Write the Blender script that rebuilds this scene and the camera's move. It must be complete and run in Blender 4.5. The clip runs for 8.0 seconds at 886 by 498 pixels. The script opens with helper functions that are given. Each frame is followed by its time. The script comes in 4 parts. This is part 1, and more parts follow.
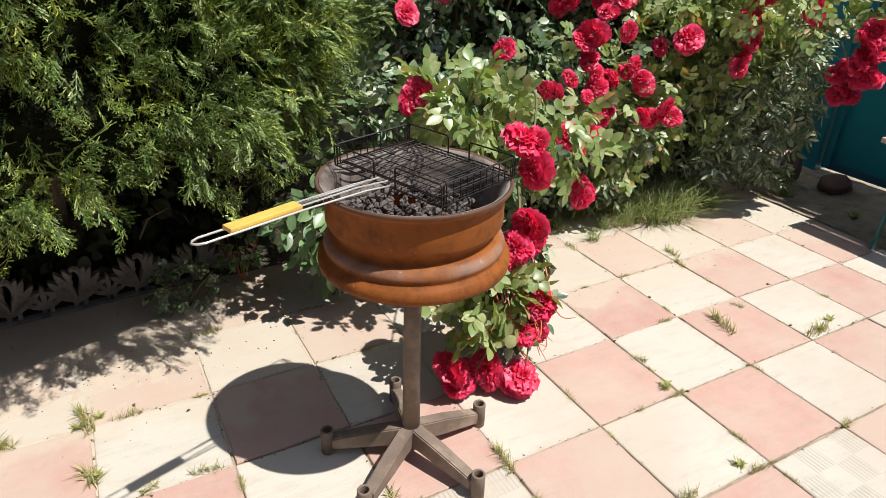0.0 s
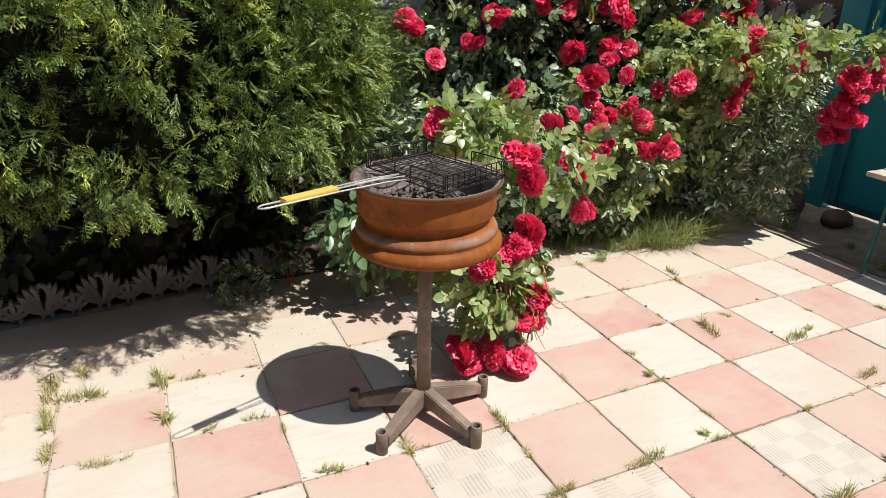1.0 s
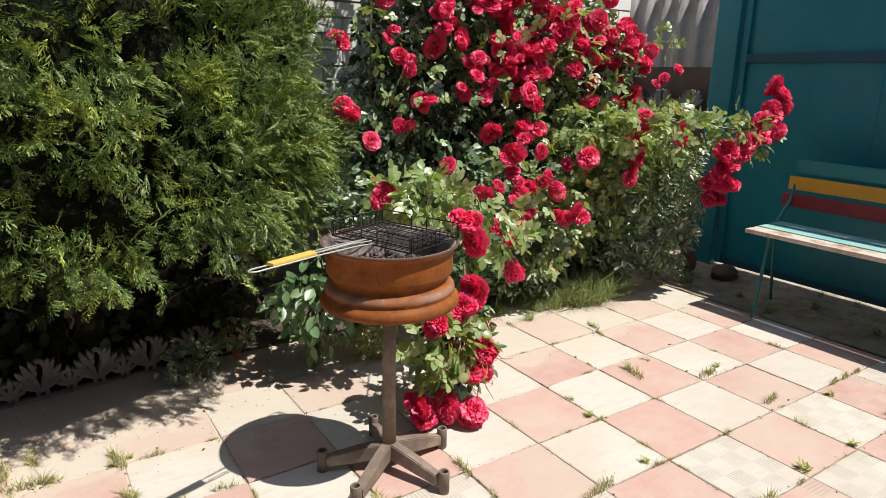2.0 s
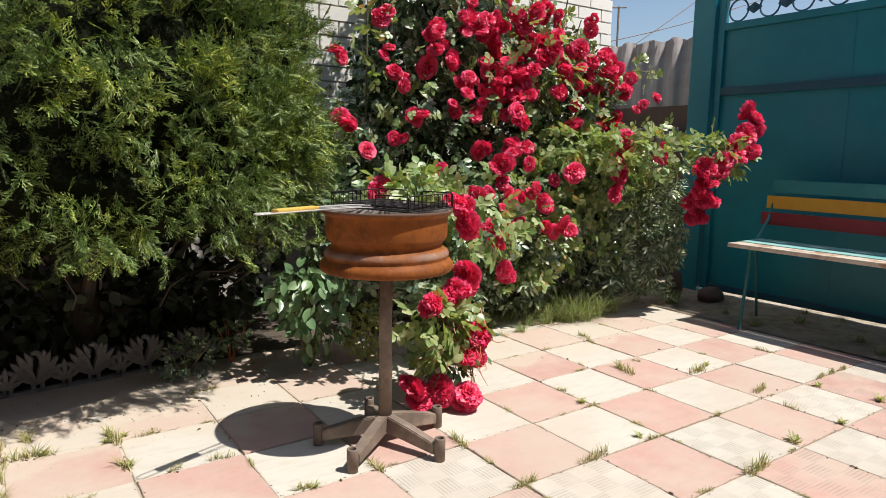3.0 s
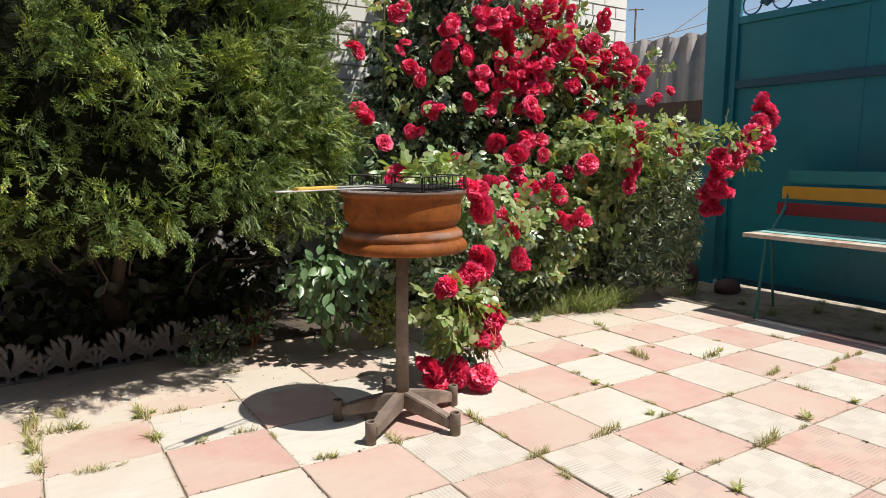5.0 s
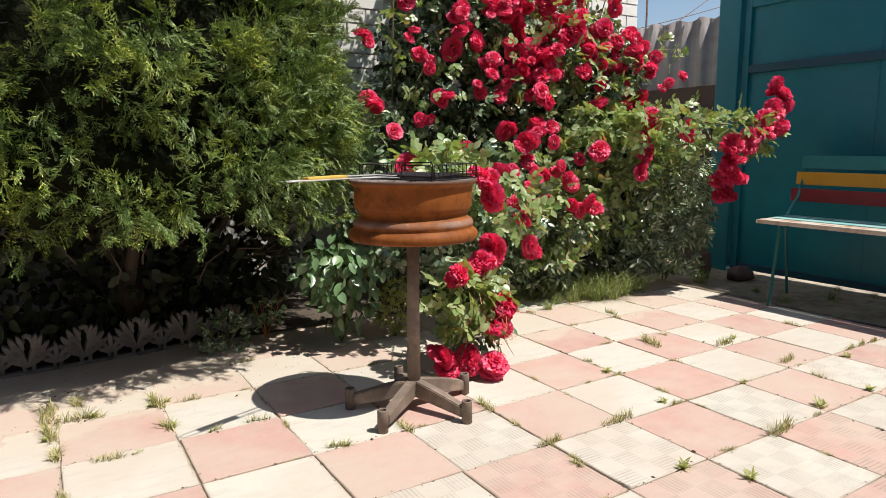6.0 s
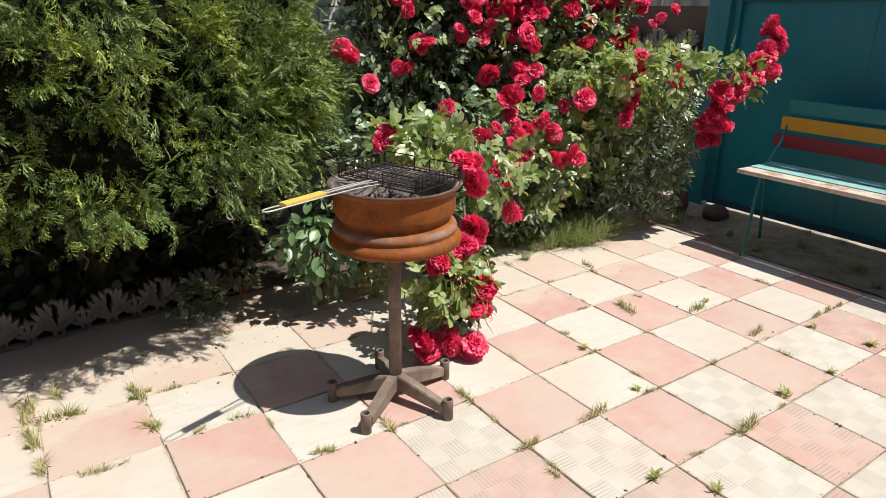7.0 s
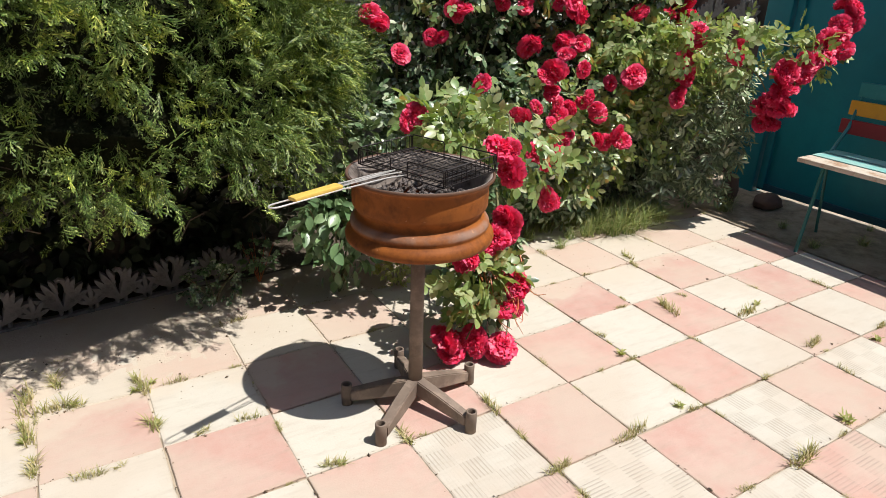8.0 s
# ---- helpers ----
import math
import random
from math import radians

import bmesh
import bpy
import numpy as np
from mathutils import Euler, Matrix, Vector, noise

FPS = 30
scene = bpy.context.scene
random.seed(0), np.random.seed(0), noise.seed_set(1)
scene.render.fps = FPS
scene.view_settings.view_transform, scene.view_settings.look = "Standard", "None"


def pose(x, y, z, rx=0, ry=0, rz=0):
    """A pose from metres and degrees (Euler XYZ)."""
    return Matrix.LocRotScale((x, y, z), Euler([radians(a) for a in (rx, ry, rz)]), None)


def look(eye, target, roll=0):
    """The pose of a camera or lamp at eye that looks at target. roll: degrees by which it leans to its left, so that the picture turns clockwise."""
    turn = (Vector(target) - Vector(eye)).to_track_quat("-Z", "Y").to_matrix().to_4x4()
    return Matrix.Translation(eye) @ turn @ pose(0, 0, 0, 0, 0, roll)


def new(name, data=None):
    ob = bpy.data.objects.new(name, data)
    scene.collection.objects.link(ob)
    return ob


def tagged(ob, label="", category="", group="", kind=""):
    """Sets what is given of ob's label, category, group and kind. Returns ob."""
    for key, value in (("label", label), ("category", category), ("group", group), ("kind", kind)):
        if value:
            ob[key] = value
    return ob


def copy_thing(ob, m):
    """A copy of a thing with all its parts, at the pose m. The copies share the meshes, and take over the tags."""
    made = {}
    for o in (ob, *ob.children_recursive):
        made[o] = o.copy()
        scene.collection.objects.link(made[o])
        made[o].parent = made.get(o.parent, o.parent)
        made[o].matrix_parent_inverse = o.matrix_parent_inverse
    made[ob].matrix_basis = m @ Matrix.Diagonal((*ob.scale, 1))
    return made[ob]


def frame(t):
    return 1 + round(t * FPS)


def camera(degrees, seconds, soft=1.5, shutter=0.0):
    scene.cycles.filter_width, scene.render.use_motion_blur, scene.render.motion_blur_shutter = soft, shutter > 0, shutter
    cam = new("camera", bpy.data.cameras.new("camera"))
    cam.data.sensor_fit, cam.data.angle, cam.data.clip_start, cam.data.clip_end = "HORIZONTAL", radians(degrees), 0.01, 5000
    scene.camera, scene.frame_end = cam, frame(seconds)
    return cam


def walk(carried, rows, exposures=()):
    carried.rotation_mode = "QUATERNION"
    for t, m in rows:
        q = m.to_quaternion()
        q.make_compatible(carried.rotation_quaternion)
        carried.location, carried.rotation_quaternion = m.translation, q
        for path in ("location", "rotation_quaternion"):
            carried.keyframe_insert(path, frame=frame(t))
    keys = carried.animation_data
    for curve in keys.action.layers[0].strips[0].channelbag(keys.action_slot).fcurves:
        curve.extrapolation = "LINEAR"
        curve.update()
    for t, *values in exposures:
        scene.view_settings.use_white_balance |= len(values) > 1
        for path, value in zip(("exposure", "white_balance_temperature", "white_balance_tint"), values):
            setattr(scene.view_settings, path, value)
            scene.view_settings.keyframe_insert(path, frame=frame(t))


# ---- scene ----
cam = camera(68.3, 8.0, soft=0.8)
PATH = [
    (0, (-0.143, -0.963, 1.217), (0.726, 0.588, 0.299), 1.8),
    (0.5, (-0.198, -1.141, 1.211), (0.595, 0.508, 0.402), 1.3),
    (1, (-0.237, -1.358, 1.217), (0.537, 0.318, 0.448), 1.2),
    (1.5, (-0.287, -1.435, 1.245), (0.583, 0.233, 0.566), 1.2),
    (2, (-0.47, -1.453, 1.212), (0.599, 0.154, 0.687), 1.0),
    (2.2, (-0.533, -1.492, 1.197), (0.574, 0.089, 0.672), 0.6),
    (3.3, (-0.566, -1.601, 0.838), (0.548, 0.041, 0.588), 0.9),
    (3.5, (-0.57, -1.625, 0.826), (0.523, 0.029, 0.559), 0.4),
    (4, (-0.583, -1.634, 0.83), (0.478, 0.041, 0.567), 0.2),
    (4.5, (-0.586, -1.637, 0.839), (0.49, 0.025, 0.558), 0.1),
    (5.8, (-0.599, -1.657, 0.849), (0.447, 0.026, 0.577), -0.1),
    (6, (-0.589, -1.643, 0.846), (0.451, 0.037, 0.534), -0.3),
    (6.5, (-0.554, -1.587, 1.057), (0.466, 0.041, 0.5), 0.8),
    (7, (-0.539, -1.497, 1.219), (0.523, 0.052, 0.533), 0.8),
    (7.5, (-0.507, -1.402, 1.228), (0.572, 0.129, 0.527), 0.8),
    (8, (-0.416, -1.311, 1.235), (0.552, 0.251, 0.447), 2.0),
]
walk(cam, [(t, look(eye, target, roll)) for t, eye, target, roll in PATH])


# ---- world, sun ----
SUN = Vector((0.327, -0.425, 1.0)).normalized()
elev, azim = math.asin(SUN.z), math.atan2(SUN.x, SUN.y)
world = bpy.data.worlds.new("sky")
scene.world = world
world.use_nodes = True
wn = world.node_tree.nodes
sky = wn.new("ShaderNodeTexSky")
sky.sky_type, sky.sun_disc = "NISHITA", False
sky.sun_elevation, sky.sun_rotation = elev, azim
sky.air_density, sky.dust_density = 1.0, 1.2
world.node_tree.links.new(sky.outputs[0], wn["Background"].inputs[0])
wn["Background"].inputs[1].default_value = 0.10
sun = bpy.data.lights.new("sun", "SUN")
sun.energy, sun.angle, sun.color = 4.9, radians(0.55), (1.0, 0.965, 0.91)
sun_ob = new("sun", sun)
sun_ob.matrix_world = look(SUN * 30, (0, 0, 0))
scene.view_settings.exposure = 0.38


# ---- materials ----
def node_mat(name):
    m = bpy.data.materials.new(name)
    m.use_nodes = True
    return m, m.node_tree.nodes, m.node_tree.links, m.node_tree.nodes["Principled BSDF"]


def ramp(N, L, src, stops):
    r = N.new("ShaderNodeValToRGB")
    while len(r.color_ramp.elements) < len(stops):
        r.color_ramp.elements.new(0.5)
    for e, (p, c) in zip(r.color_ramp.elements, stops):
        e.position, e.color = p, (*c, 1) if len(c) == 3 else c
    L.new(src, r.inputs[0])
    return r.outputs[0]


def mix(N, L, fac, a, b, mode="MIX"):
    x = N.new("ShaderNodeMix")
    x.data_type, x.blend_type = "RGBA", mode
    for sock, v in ((x.inputs[0], fac), (x.inputs[6], a), (x.inputs[7], b)):
        if isinstance(v, bpy.types.NodeSocket):
            L.new(v, sock)
        elif isinstance(v, (int, float)):
            sock.default_value = v
        else:
            sock.default_value = (*v, 1)
    return x.outputs[2]


def tex_noise(N, L, scale, detail=4, rough=0.6, vec=None):
    n = N.new("ShaderNodeTexNoise")
    n.inputs["Scale"].default_value, n.inputs["Detail"].default_value, n.inputs["Roughness"].default_value = scale, detail, rough
    if vec:
        L.new(vec, n.inputs["Vector"])
    return n.outputs["Fac"]


def bump(N, L, P, h, strength=0.3, dist=0.004):
    b = N.new("ShaderNodeBump")
    b.inputs["Strength"].default_value, b.inputs["Distance"].default_value = strength, dist
    L.new(h, b.inputs["Height"])
    L.new(b.outputs[0], P.inputs["Normal"])


def surface(name, a, b, scale=12, rough=0.7, metal=0.0, stain=None, stain_scale=3.0, bump_s=0.3, bump_d=0.003, grain=120, stain_at=(0.5, 0.65)):
    """A surface of two close colours, fine grain and one larger stain."""
    m, N, L, P = node_mat(name)
    tc = N.new("ShaderNodeTexCoord").outputs["Object"]
    c = mix(N, L, ramp(N, L, tex_noise(N, L, scale, 6, 0.65, tc), [(0.3, (0, 0, 0)), (0.7, (1, 1, 1))]), a, b)
    if stain:
        c = mix(N, L, ramp(N, L, tex_noise(N, L, stain_scale, 8, 0.7, tc), [(stain_at[0], (0, 0, 0)), (stain_at[1], (1, 1, 1))]), c, stain)
    L.new(c, P.inputs["Base Color"])
    P.inputs["Roughness"].default_value, P.inputs["Metallic"].default_value = rough, metal
    bump(N, L, P, tex_noise(N, L, grain, 4, 0.6, tc), bump_s, bump_d)
    return m


def matte_surface(*a, **k):
    m = surface(*a, **k)
    m.node_tree.nodes["Principled BSDF"].inputs["Specular IOR Level"].default_value = 0.0
    return m


def tile_mat(name, a, b, ridged):
    m, N, L, P = node_mat(name)
    tc = N.new("ShaderNodeTexCoord").outputs["Object"]
    geo = N.new("ShaderNodeNewGeometry").outputs["Position"]
    rnd = N.new("ShaderNodeObjectInfo").outputs["Random"]
    c = mix(N, L, rnd, a, b)
    c = mix(N, L, ramp(N, L, tex_noise(N, L, 5, 6, 0.7, geo), [(0.35, (0, 0, 0)), (0.75, (1, 1, 1))]), c, [0.62 * x + 0.20 * y for x, y in zip(a, (1, 0.93, 0.8))])
    c = mix(N, L, ramp(N, L, tex_noise(N, L, 45, 6, 0.75, geo), [(0.60, (0, 0, 0)), (0.78, (0.6, 0.6, 0.6))]), c, (0.27, 0.21, 0.155))
    stretch = N.new("ShaderNodeMapping")
    stretch.inputs["Scale"].default_value = (7, 34, 30)
    stretch.inputs["Rotation"].default_value = (0, 0, 0.6)
    L.new(tc, stretch.inputs["Vector"])
    c = mix(N, L, ramp(N, L, tex_noise(N, L, 1.0, 5, 0.65, stretch.outputs[0]), [(0.5, (0, 0, 0)), (0.75, (0.35, 0.35, 0.35))]), c, (0.30, 0.25, 0.195))
    c = mix(N, L, ramp(N, L, tex_noise(N, L, 260, 3, 0.6, tc), [(0.58, (0, 0, 0)), (0.72, (0.4, 0.4, 0.4))]), c, (0.26, 0.21, 0.165))
    c = mix(N, L, ramp(N, L, tex_noise(N, L, 1.7, 5, 0.6, geo), [(0.45, (0, 0, 0)), (0.62, (0.62, 0.62, 0.62))]), c, (0.46, 0.385, 0.31))
    # sand and cement dust trodden over the tiles beside the bed
    sep = N.new("ShaderNodeSeparateXYZ")
    L.new(geo, sep.inputs[0])
    add = N.new("ShaderNodeMath")
    add.operation = "MULTIPLY_ADD"
    L.new(tex_noise(N, L, 3.2, 5, 0.6, geo), add.inputs[0])
    add.inputs[1].default_value = 0.9
    L.new(sep.outputs[1], add.inputs[2])
    c = mix(N, L, ramp(N, L, add.outputs[0], [(0.92, (0, 0, 0)), (1.3, (0.55, 0.55, 0.55))]), c, (0.50, 0.43, 0.345))
    # soil washed out of the joints onto the tile's rim
    ab = N.new("ShaderNodeVectorMath")
    ab.operation = "ABSOLUTE"
    L.new(tc, ab.inputs[0])
    ax = N.new("ShaderNodeSeparateXYZ")
    L.new(ab.outputs[0], ax.inputs[0])
    far_edge = N.new("ShaderNodeMath")
    far_edge.operation = "MAXIMUM"
    L.new(ax.outputs[0], far_edge.inputs[0])
    L.new(ax.outputs[1], far_edge.inputs[1])
    rim_dirt = N.new("ShaderNodeMath")
    rim_dirt.operation = "MULTIPLY_ADD"
    L.new(tex_noise(N, L, 16, 6, 0.7, geo), rim_dirt.inputs[0])
    rim_dirt.inputs[1].default_value = 0.045
    L.new(far_edge.outputs[0], rim_dirt.inputs[2])
    c = mix(N, L, ramp(N, L, rim_dirt.outputs[0], [(0.160, (0, 0, 0)), (0.176, (0.55, 0.55, 0.55))]), c, (0.40, 0.325, 0.245))
    L.new(c, P.inputs["Base Color"])
    P.inputs["Roughness"].default_value = 0.85
    h = tex_noise(N, L, 160, 5, 0.7, tc)
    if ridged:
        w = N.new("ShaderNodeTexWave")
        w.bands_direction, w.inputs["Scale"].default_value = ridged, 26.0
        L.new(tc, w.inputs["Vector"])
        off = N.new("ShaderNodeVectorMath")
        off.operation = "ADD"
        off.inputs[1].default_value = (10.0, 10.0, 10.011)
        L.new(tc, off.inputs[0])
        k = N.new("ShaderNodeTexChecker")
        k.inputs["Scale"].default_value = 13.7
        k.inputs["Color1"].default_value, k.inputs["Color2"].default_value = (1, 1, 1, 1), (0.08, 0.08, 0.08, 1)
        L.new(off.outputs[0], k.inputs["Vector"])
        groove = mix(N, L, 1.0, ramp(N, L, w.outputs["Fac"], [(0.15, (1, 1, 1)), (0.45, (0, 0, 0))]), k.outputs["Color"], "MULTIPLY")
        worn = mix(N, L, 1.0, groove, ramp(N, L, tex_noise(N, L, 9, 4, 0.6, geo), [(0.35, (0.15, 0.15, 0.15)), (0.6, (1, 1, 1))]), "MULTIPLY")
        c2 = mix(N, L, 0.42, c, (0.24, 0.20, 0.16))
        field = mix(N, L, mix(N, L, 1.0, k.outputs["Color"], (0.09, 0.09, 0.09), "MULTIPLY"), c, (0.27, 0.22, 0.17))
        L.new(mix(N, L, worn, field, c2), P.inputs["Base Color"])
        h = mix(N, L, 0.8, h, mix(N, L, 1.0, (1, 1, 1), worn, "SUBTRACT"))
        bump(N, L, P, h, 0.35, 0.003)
    else:
        bump(N, L, P, h, 0.35, 0.002)
    return m


def leaf_mat(name, stops, rough=0.45, trans=0.3, island=True, tint=(1.0, 1.0, 0.45), spec=0.5):
    m, N, L, P = node_mat(name)
    src = N.new("ShaderNodeNewGeometry").outputs["Random Per Island"] if island else N.new("ShaderNodeObjectInfo").outputs["Random"]
    c = ramp(N, L, src, stops)
    tc = N.new("ShaderNodeTexCoord").outputs["Object"]
    c = mix(N, L, ramp(N, L, tex_noise(N, L, 30, 3, 0.6, tc), [(0.3, (0, 0, 0)), (0.7, (0.4, 0.4, 0.4))]), c, [x * 0.55 for x in stops[-1][1]])
    L.new(c, P.inputs["Base Color"])
    P.inputs["Roughness"].default_value = rough
    P.inputs["Specular IOR Level"].default_value = spec
    t = N.new("ShaderNodeBsdfTranslucent")
    L.new(mix(N, L, 1.0, c, tint, "MULTIPLY"), t.inputs["Color"])
    s = N.new("ShaderNodeMixShader")
    s.inputs[0].default_value = trans
    L.new(P.outputs[0], s.inputs[1])
    L.new(t.outputs[0], s.inputs[2])
    L.new(s.outputs[0], N["Material Output"].inputs["Surface"])
    return m


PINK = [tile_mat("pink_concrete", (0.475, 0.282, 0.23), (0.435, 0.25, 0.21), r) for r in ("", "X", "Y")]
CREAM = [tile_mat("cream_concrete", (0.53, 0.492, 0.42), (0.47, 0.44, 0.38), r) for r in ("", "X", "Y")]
SOIL = surface("soil", (0.17, 0.13, 0.09), (0.40, 0.33, 0.24), 14, 0.95, stain=(0.40, 0.33, 0.25), bump_s=0.8, bump_d=0.01, grain=60)
RUST = surface("rusted_steel", (0.20, 0.058, 0.012), (0.29, 0.095, 0.019), 9, 0.62, 0.0, stain=(0.095, 0.03, 0.010), stain_scale=6, bump_s=0.25, bump_d=0.0015, grain=150)


def worn_rim():
    """Rust with a noise-broken pale grey band on the lower bead seat."""
    m = RUST.copy()
    m.name = "rust_with_grey_paint"
    N, L = m.node_tree.nodes, m.node_tree.links
    P = N["Principled BSDF"]
    old = P.inputs["Base Color"].links[0].from_socket
    tc = N.new("ShaderNodeTexCoord").outputs["Object"]
    sep = N.new("ShaderNodeSeparateXYZ")
    L.new(tc, sep.inputs[0])
    band = ramp(N, L, sep.outputs[2], [(0.607, (0, 0, 0)), (0.612, (1, 1, 1)), (0.624, (1, 1, 1)), (0.628, (0, 0, 0))])
    worn = ramp(N, L, tex_noise(N, L, 11, 5, 0.6, tc), [(0.38, (0.1, 0.1, 0.1)), (0.62, (0.65, 0.65, 0.65))])
    c = mix(N, L, mix(N, L, 1.0, band, worn, "MULTIPLY"), old, (0.27, 0.20, 0.165))
    crest = ramp(N, L, sep.outputs[2], [(0.735, (0, 0, 0)), (0.741, (0.85, 0.85, 0.85))])
    c = mix(N, L, crest, c, (0.085, 0.06, 0.048))
    chips = ramp(N, L, tex_noise(N, L, 38, 3, 0.5, tc), [(0.70, (0, 0, 0)), (0.74, (0.8, 0.8, 0.8))])
    L.new(mix(N, L, chips, c, (0.42, 0.22, 0.12)), P.inputs["Base Color"])
    P.inputs["Specular IOR Level"].default_value = 0.16
    return m


WORN_RIM = worn_rim()
SOOT = surface("sooty_steel", (0.035, 0.028, 0.025), (0.09, 0.065, 0.05), 20, 0.85, 0.1, stain=(0.22, 0.185, 0.16), stain_scale=7, stain_at=(0.4, 0.55))
ASH = surface("ash_and_charcoal", (0.022, 0.02, 0.02), (0.20, 0.165, 0.15), 30, 0.95, bump_s=0.9, bump_d=0.01, grain=50)
BLACK_WIRE = surface("blackened_wire", (0.012, 0.010, 0.010), (0.035, 0.026, 0.022), 60, 0.45, 0.4)
CHROME = surface("bright_wire", (0.62, 0.60, 0.57), (0.52, 0.50, 0.47), 40, 0.28, 0.35, bump_s=0.05)
YELLOW_WOOD = surface("yellow_painted_wood", (0.66, 0.46, 0.11), (0.60, 0.40, 0.08), 30, 0.45, stain=(0.5, 0.32, 0.08), stain_scale=14, bump_s=0.1)
IRON = surface("weathered_iron", (0.13, 0.095, 0.072), (0.20, 0.15, 0.115), 14, 0.7, 0.0, stain=(0.28, 0.21, 0.16), stain_scale=10, bump_s=0.3)
TEAL = surface("teal_paint", (0.006, 0.19, 0.24), (0.005, 0.15, 0.205), 3, 0.34, stain=(0.008, 0.21, 0.26), stain_scale=1.6, bump_s=0.12, bump_d=0.002, grain=30)
TEAL_DARK = surface("dark_teal_paint", (0.009, 0.075, 0.12), (0.008, 0.06, 0.10), 5, 0.45)
BENCH_TEAL = surface("bench_teal_paint", (0.02, 0.20, 0.22), (0.018, 0.17, 0.19), 10, 0.45, stain=(0.04, 0.24, 0.26))
LEG_GREEN = surface("green_leg_paint", (0.03, 0.15, 0.14), (0.025, 0.12, 0.11), 10, 0.45)
BENCH_YELLOW = surface("bench_yellow_paint", (0.68, 0.33, 0.03), (0.60, 0.28, 0.025), 10, 0.5, stain=(0.5, 0.25, 0.05))
BENCH_RED = surface("bench_red_paint", (0.30, 0.025, 0.035), (0.25, 0.02, 0.03), 10, 0.5)
SEAT_PAINT = surface("worn_seat_paint", (0.55, 0.50, 0.42), (0.48, 0.40, 0.32), 14, 0.6, stain=(0.30, 0.16, 0.08), stain_scale=7)
SEAT_TEAL = surface("worn_teal_seat", (0.10, 0.42, 0.40), (0.35, 0.48, 0.44), 14, 0.55)
BRICK = surface("white_silicate_brick", (0.82, 0.79, 0.73), (0.76, 0.73, 0.67), 6, 0.85, stain=(0.62, 0.58, 0.52), stain_scale=5, stain_at=(0.58, 0.75))
MORTAR = surface("mortar", (0.50, 0.47, 0.43), (0.42, 0.40, 0.36), 20, 0.95, bump_s=0.6)
SHEET = surface("faded_fence_sheet", (0.31, 0.28, 0.27), (0.26, 0.235, 0.23), 3, 0.6, stain=(0.2, 0.15, 0.13), stain_scale=2)
CONCRETE = surface("grey_concrete", (0.26, 0.235, 0.225), (0.19, 0.175, 0.168), 14, 0.9, stain=(0.09, 0.08, 0.075), stain_scale=9, bump_s=0.6)
STONE = surface("brown_stone", (0.14, 0.085, 0.065), (0.09, 0.065, 0.055), 7, 0.9, bump_s=0.6)
BROWN_GRIT = surface("brown_grit", (0.20, 0.14, 0.09), (0.10, 0.07, 0.045), 60, 0.95)
BARK = surface("bark", (0.06, 0.042, 0.03), (0.04, 0.03, 0.022), 25, 0.9, bump_s=0.8, bump_d=0.005)
# near-black colour paints the shade inside the thuja
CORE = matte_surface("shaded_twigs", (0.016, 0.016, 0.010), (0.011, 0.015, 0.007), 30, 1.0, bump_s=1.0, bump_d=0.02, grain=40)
RED_STEM = surface("reddish_stem", (0.42, 0.10, 0.04), (0.50, 0.18, 0.06), 20, 0.5)
CANE = surface("green_cane", (0.13, 0.16, 0.06), (0.16, 0.11, 0.06), 20, 0.6)


def thuja_mat():
    """Scale leaves: deep green plumes and yellow-green young plumes, each twig a little different."""
    m = leaf_mat("thuja_scale_leaves", [(0.0, (0.022, 0.056, 0.011)), (0.5, (0.056, 0.125, 0.022)), (0.82, (0.165, 0.265, 0.048)), (1.0, (0.50, 0.56, 0.22))], 0.45, 0.25, spec=0.4)
    N, L = m.node_tree.nodes, m.node_tree.links
    P = N["Principled BSDF"]
    old = P.inputs["Base Color"].links[0].from_socket
    tc = N.new("ShaderNodeTexCoord").outputs["Object"]
    young = ramp(N, L, tex_noise(N, L, 6.5, 3, 0.55, tc), [(0.50, (0, 0, 0)), (0.66, (0.85, 0.85, 0.85))])
    c = mix(N, L, young, old, mix(N, L, 1.0, old, (2.3, 1.9, 1.2), "MULTIPLY"))
    L.new(c, P.inputs["Base Color"])
    for n in N:
        if n.type == "BSDF_TRANSLUCENT":
            L.new(mix(N, L, 1.0, c, (1.0, 1.0, 0.45), "MULTIPLY"), n.inputs["Color"])
    return m


THUJA = thuja_mat()
# whitish ends of the next two ramps paint sun glints onto some leaflets
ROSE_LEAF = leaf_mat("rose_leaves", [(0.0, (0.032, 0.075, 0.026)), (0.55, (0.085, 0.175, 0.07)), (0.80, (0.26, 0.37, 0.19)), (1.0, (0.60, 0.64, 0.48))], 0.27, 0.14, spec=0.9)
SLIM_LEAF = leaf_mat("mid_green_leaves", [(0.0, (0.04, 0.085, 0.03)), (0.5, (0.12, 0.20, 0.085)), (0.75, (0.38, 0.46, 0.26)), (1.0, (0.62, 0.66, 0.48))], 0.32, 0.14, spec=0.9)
YOUNG_LEAF = leaf_mat("young_rose_leaves", [(0.0, (0.17, 0.31, 0.10)), (0.6, (0.33, 0.48, 0.18)), (0.93, (0.52, 0.60, 0.34)), (1.0, (0.50, 0.27, 0.11))], 0.36, 0.4, spec=0.6)
SHRUB_LEAF = leaf_mat("shrub_leaves", [(0.0, (0.11, 0.21, 0.09)), (0.6, (0.16, 0.27, 0.12)), (1.0, (0.26, 0.38, 0.18))], 0.36, 0.2, spec=0.6)
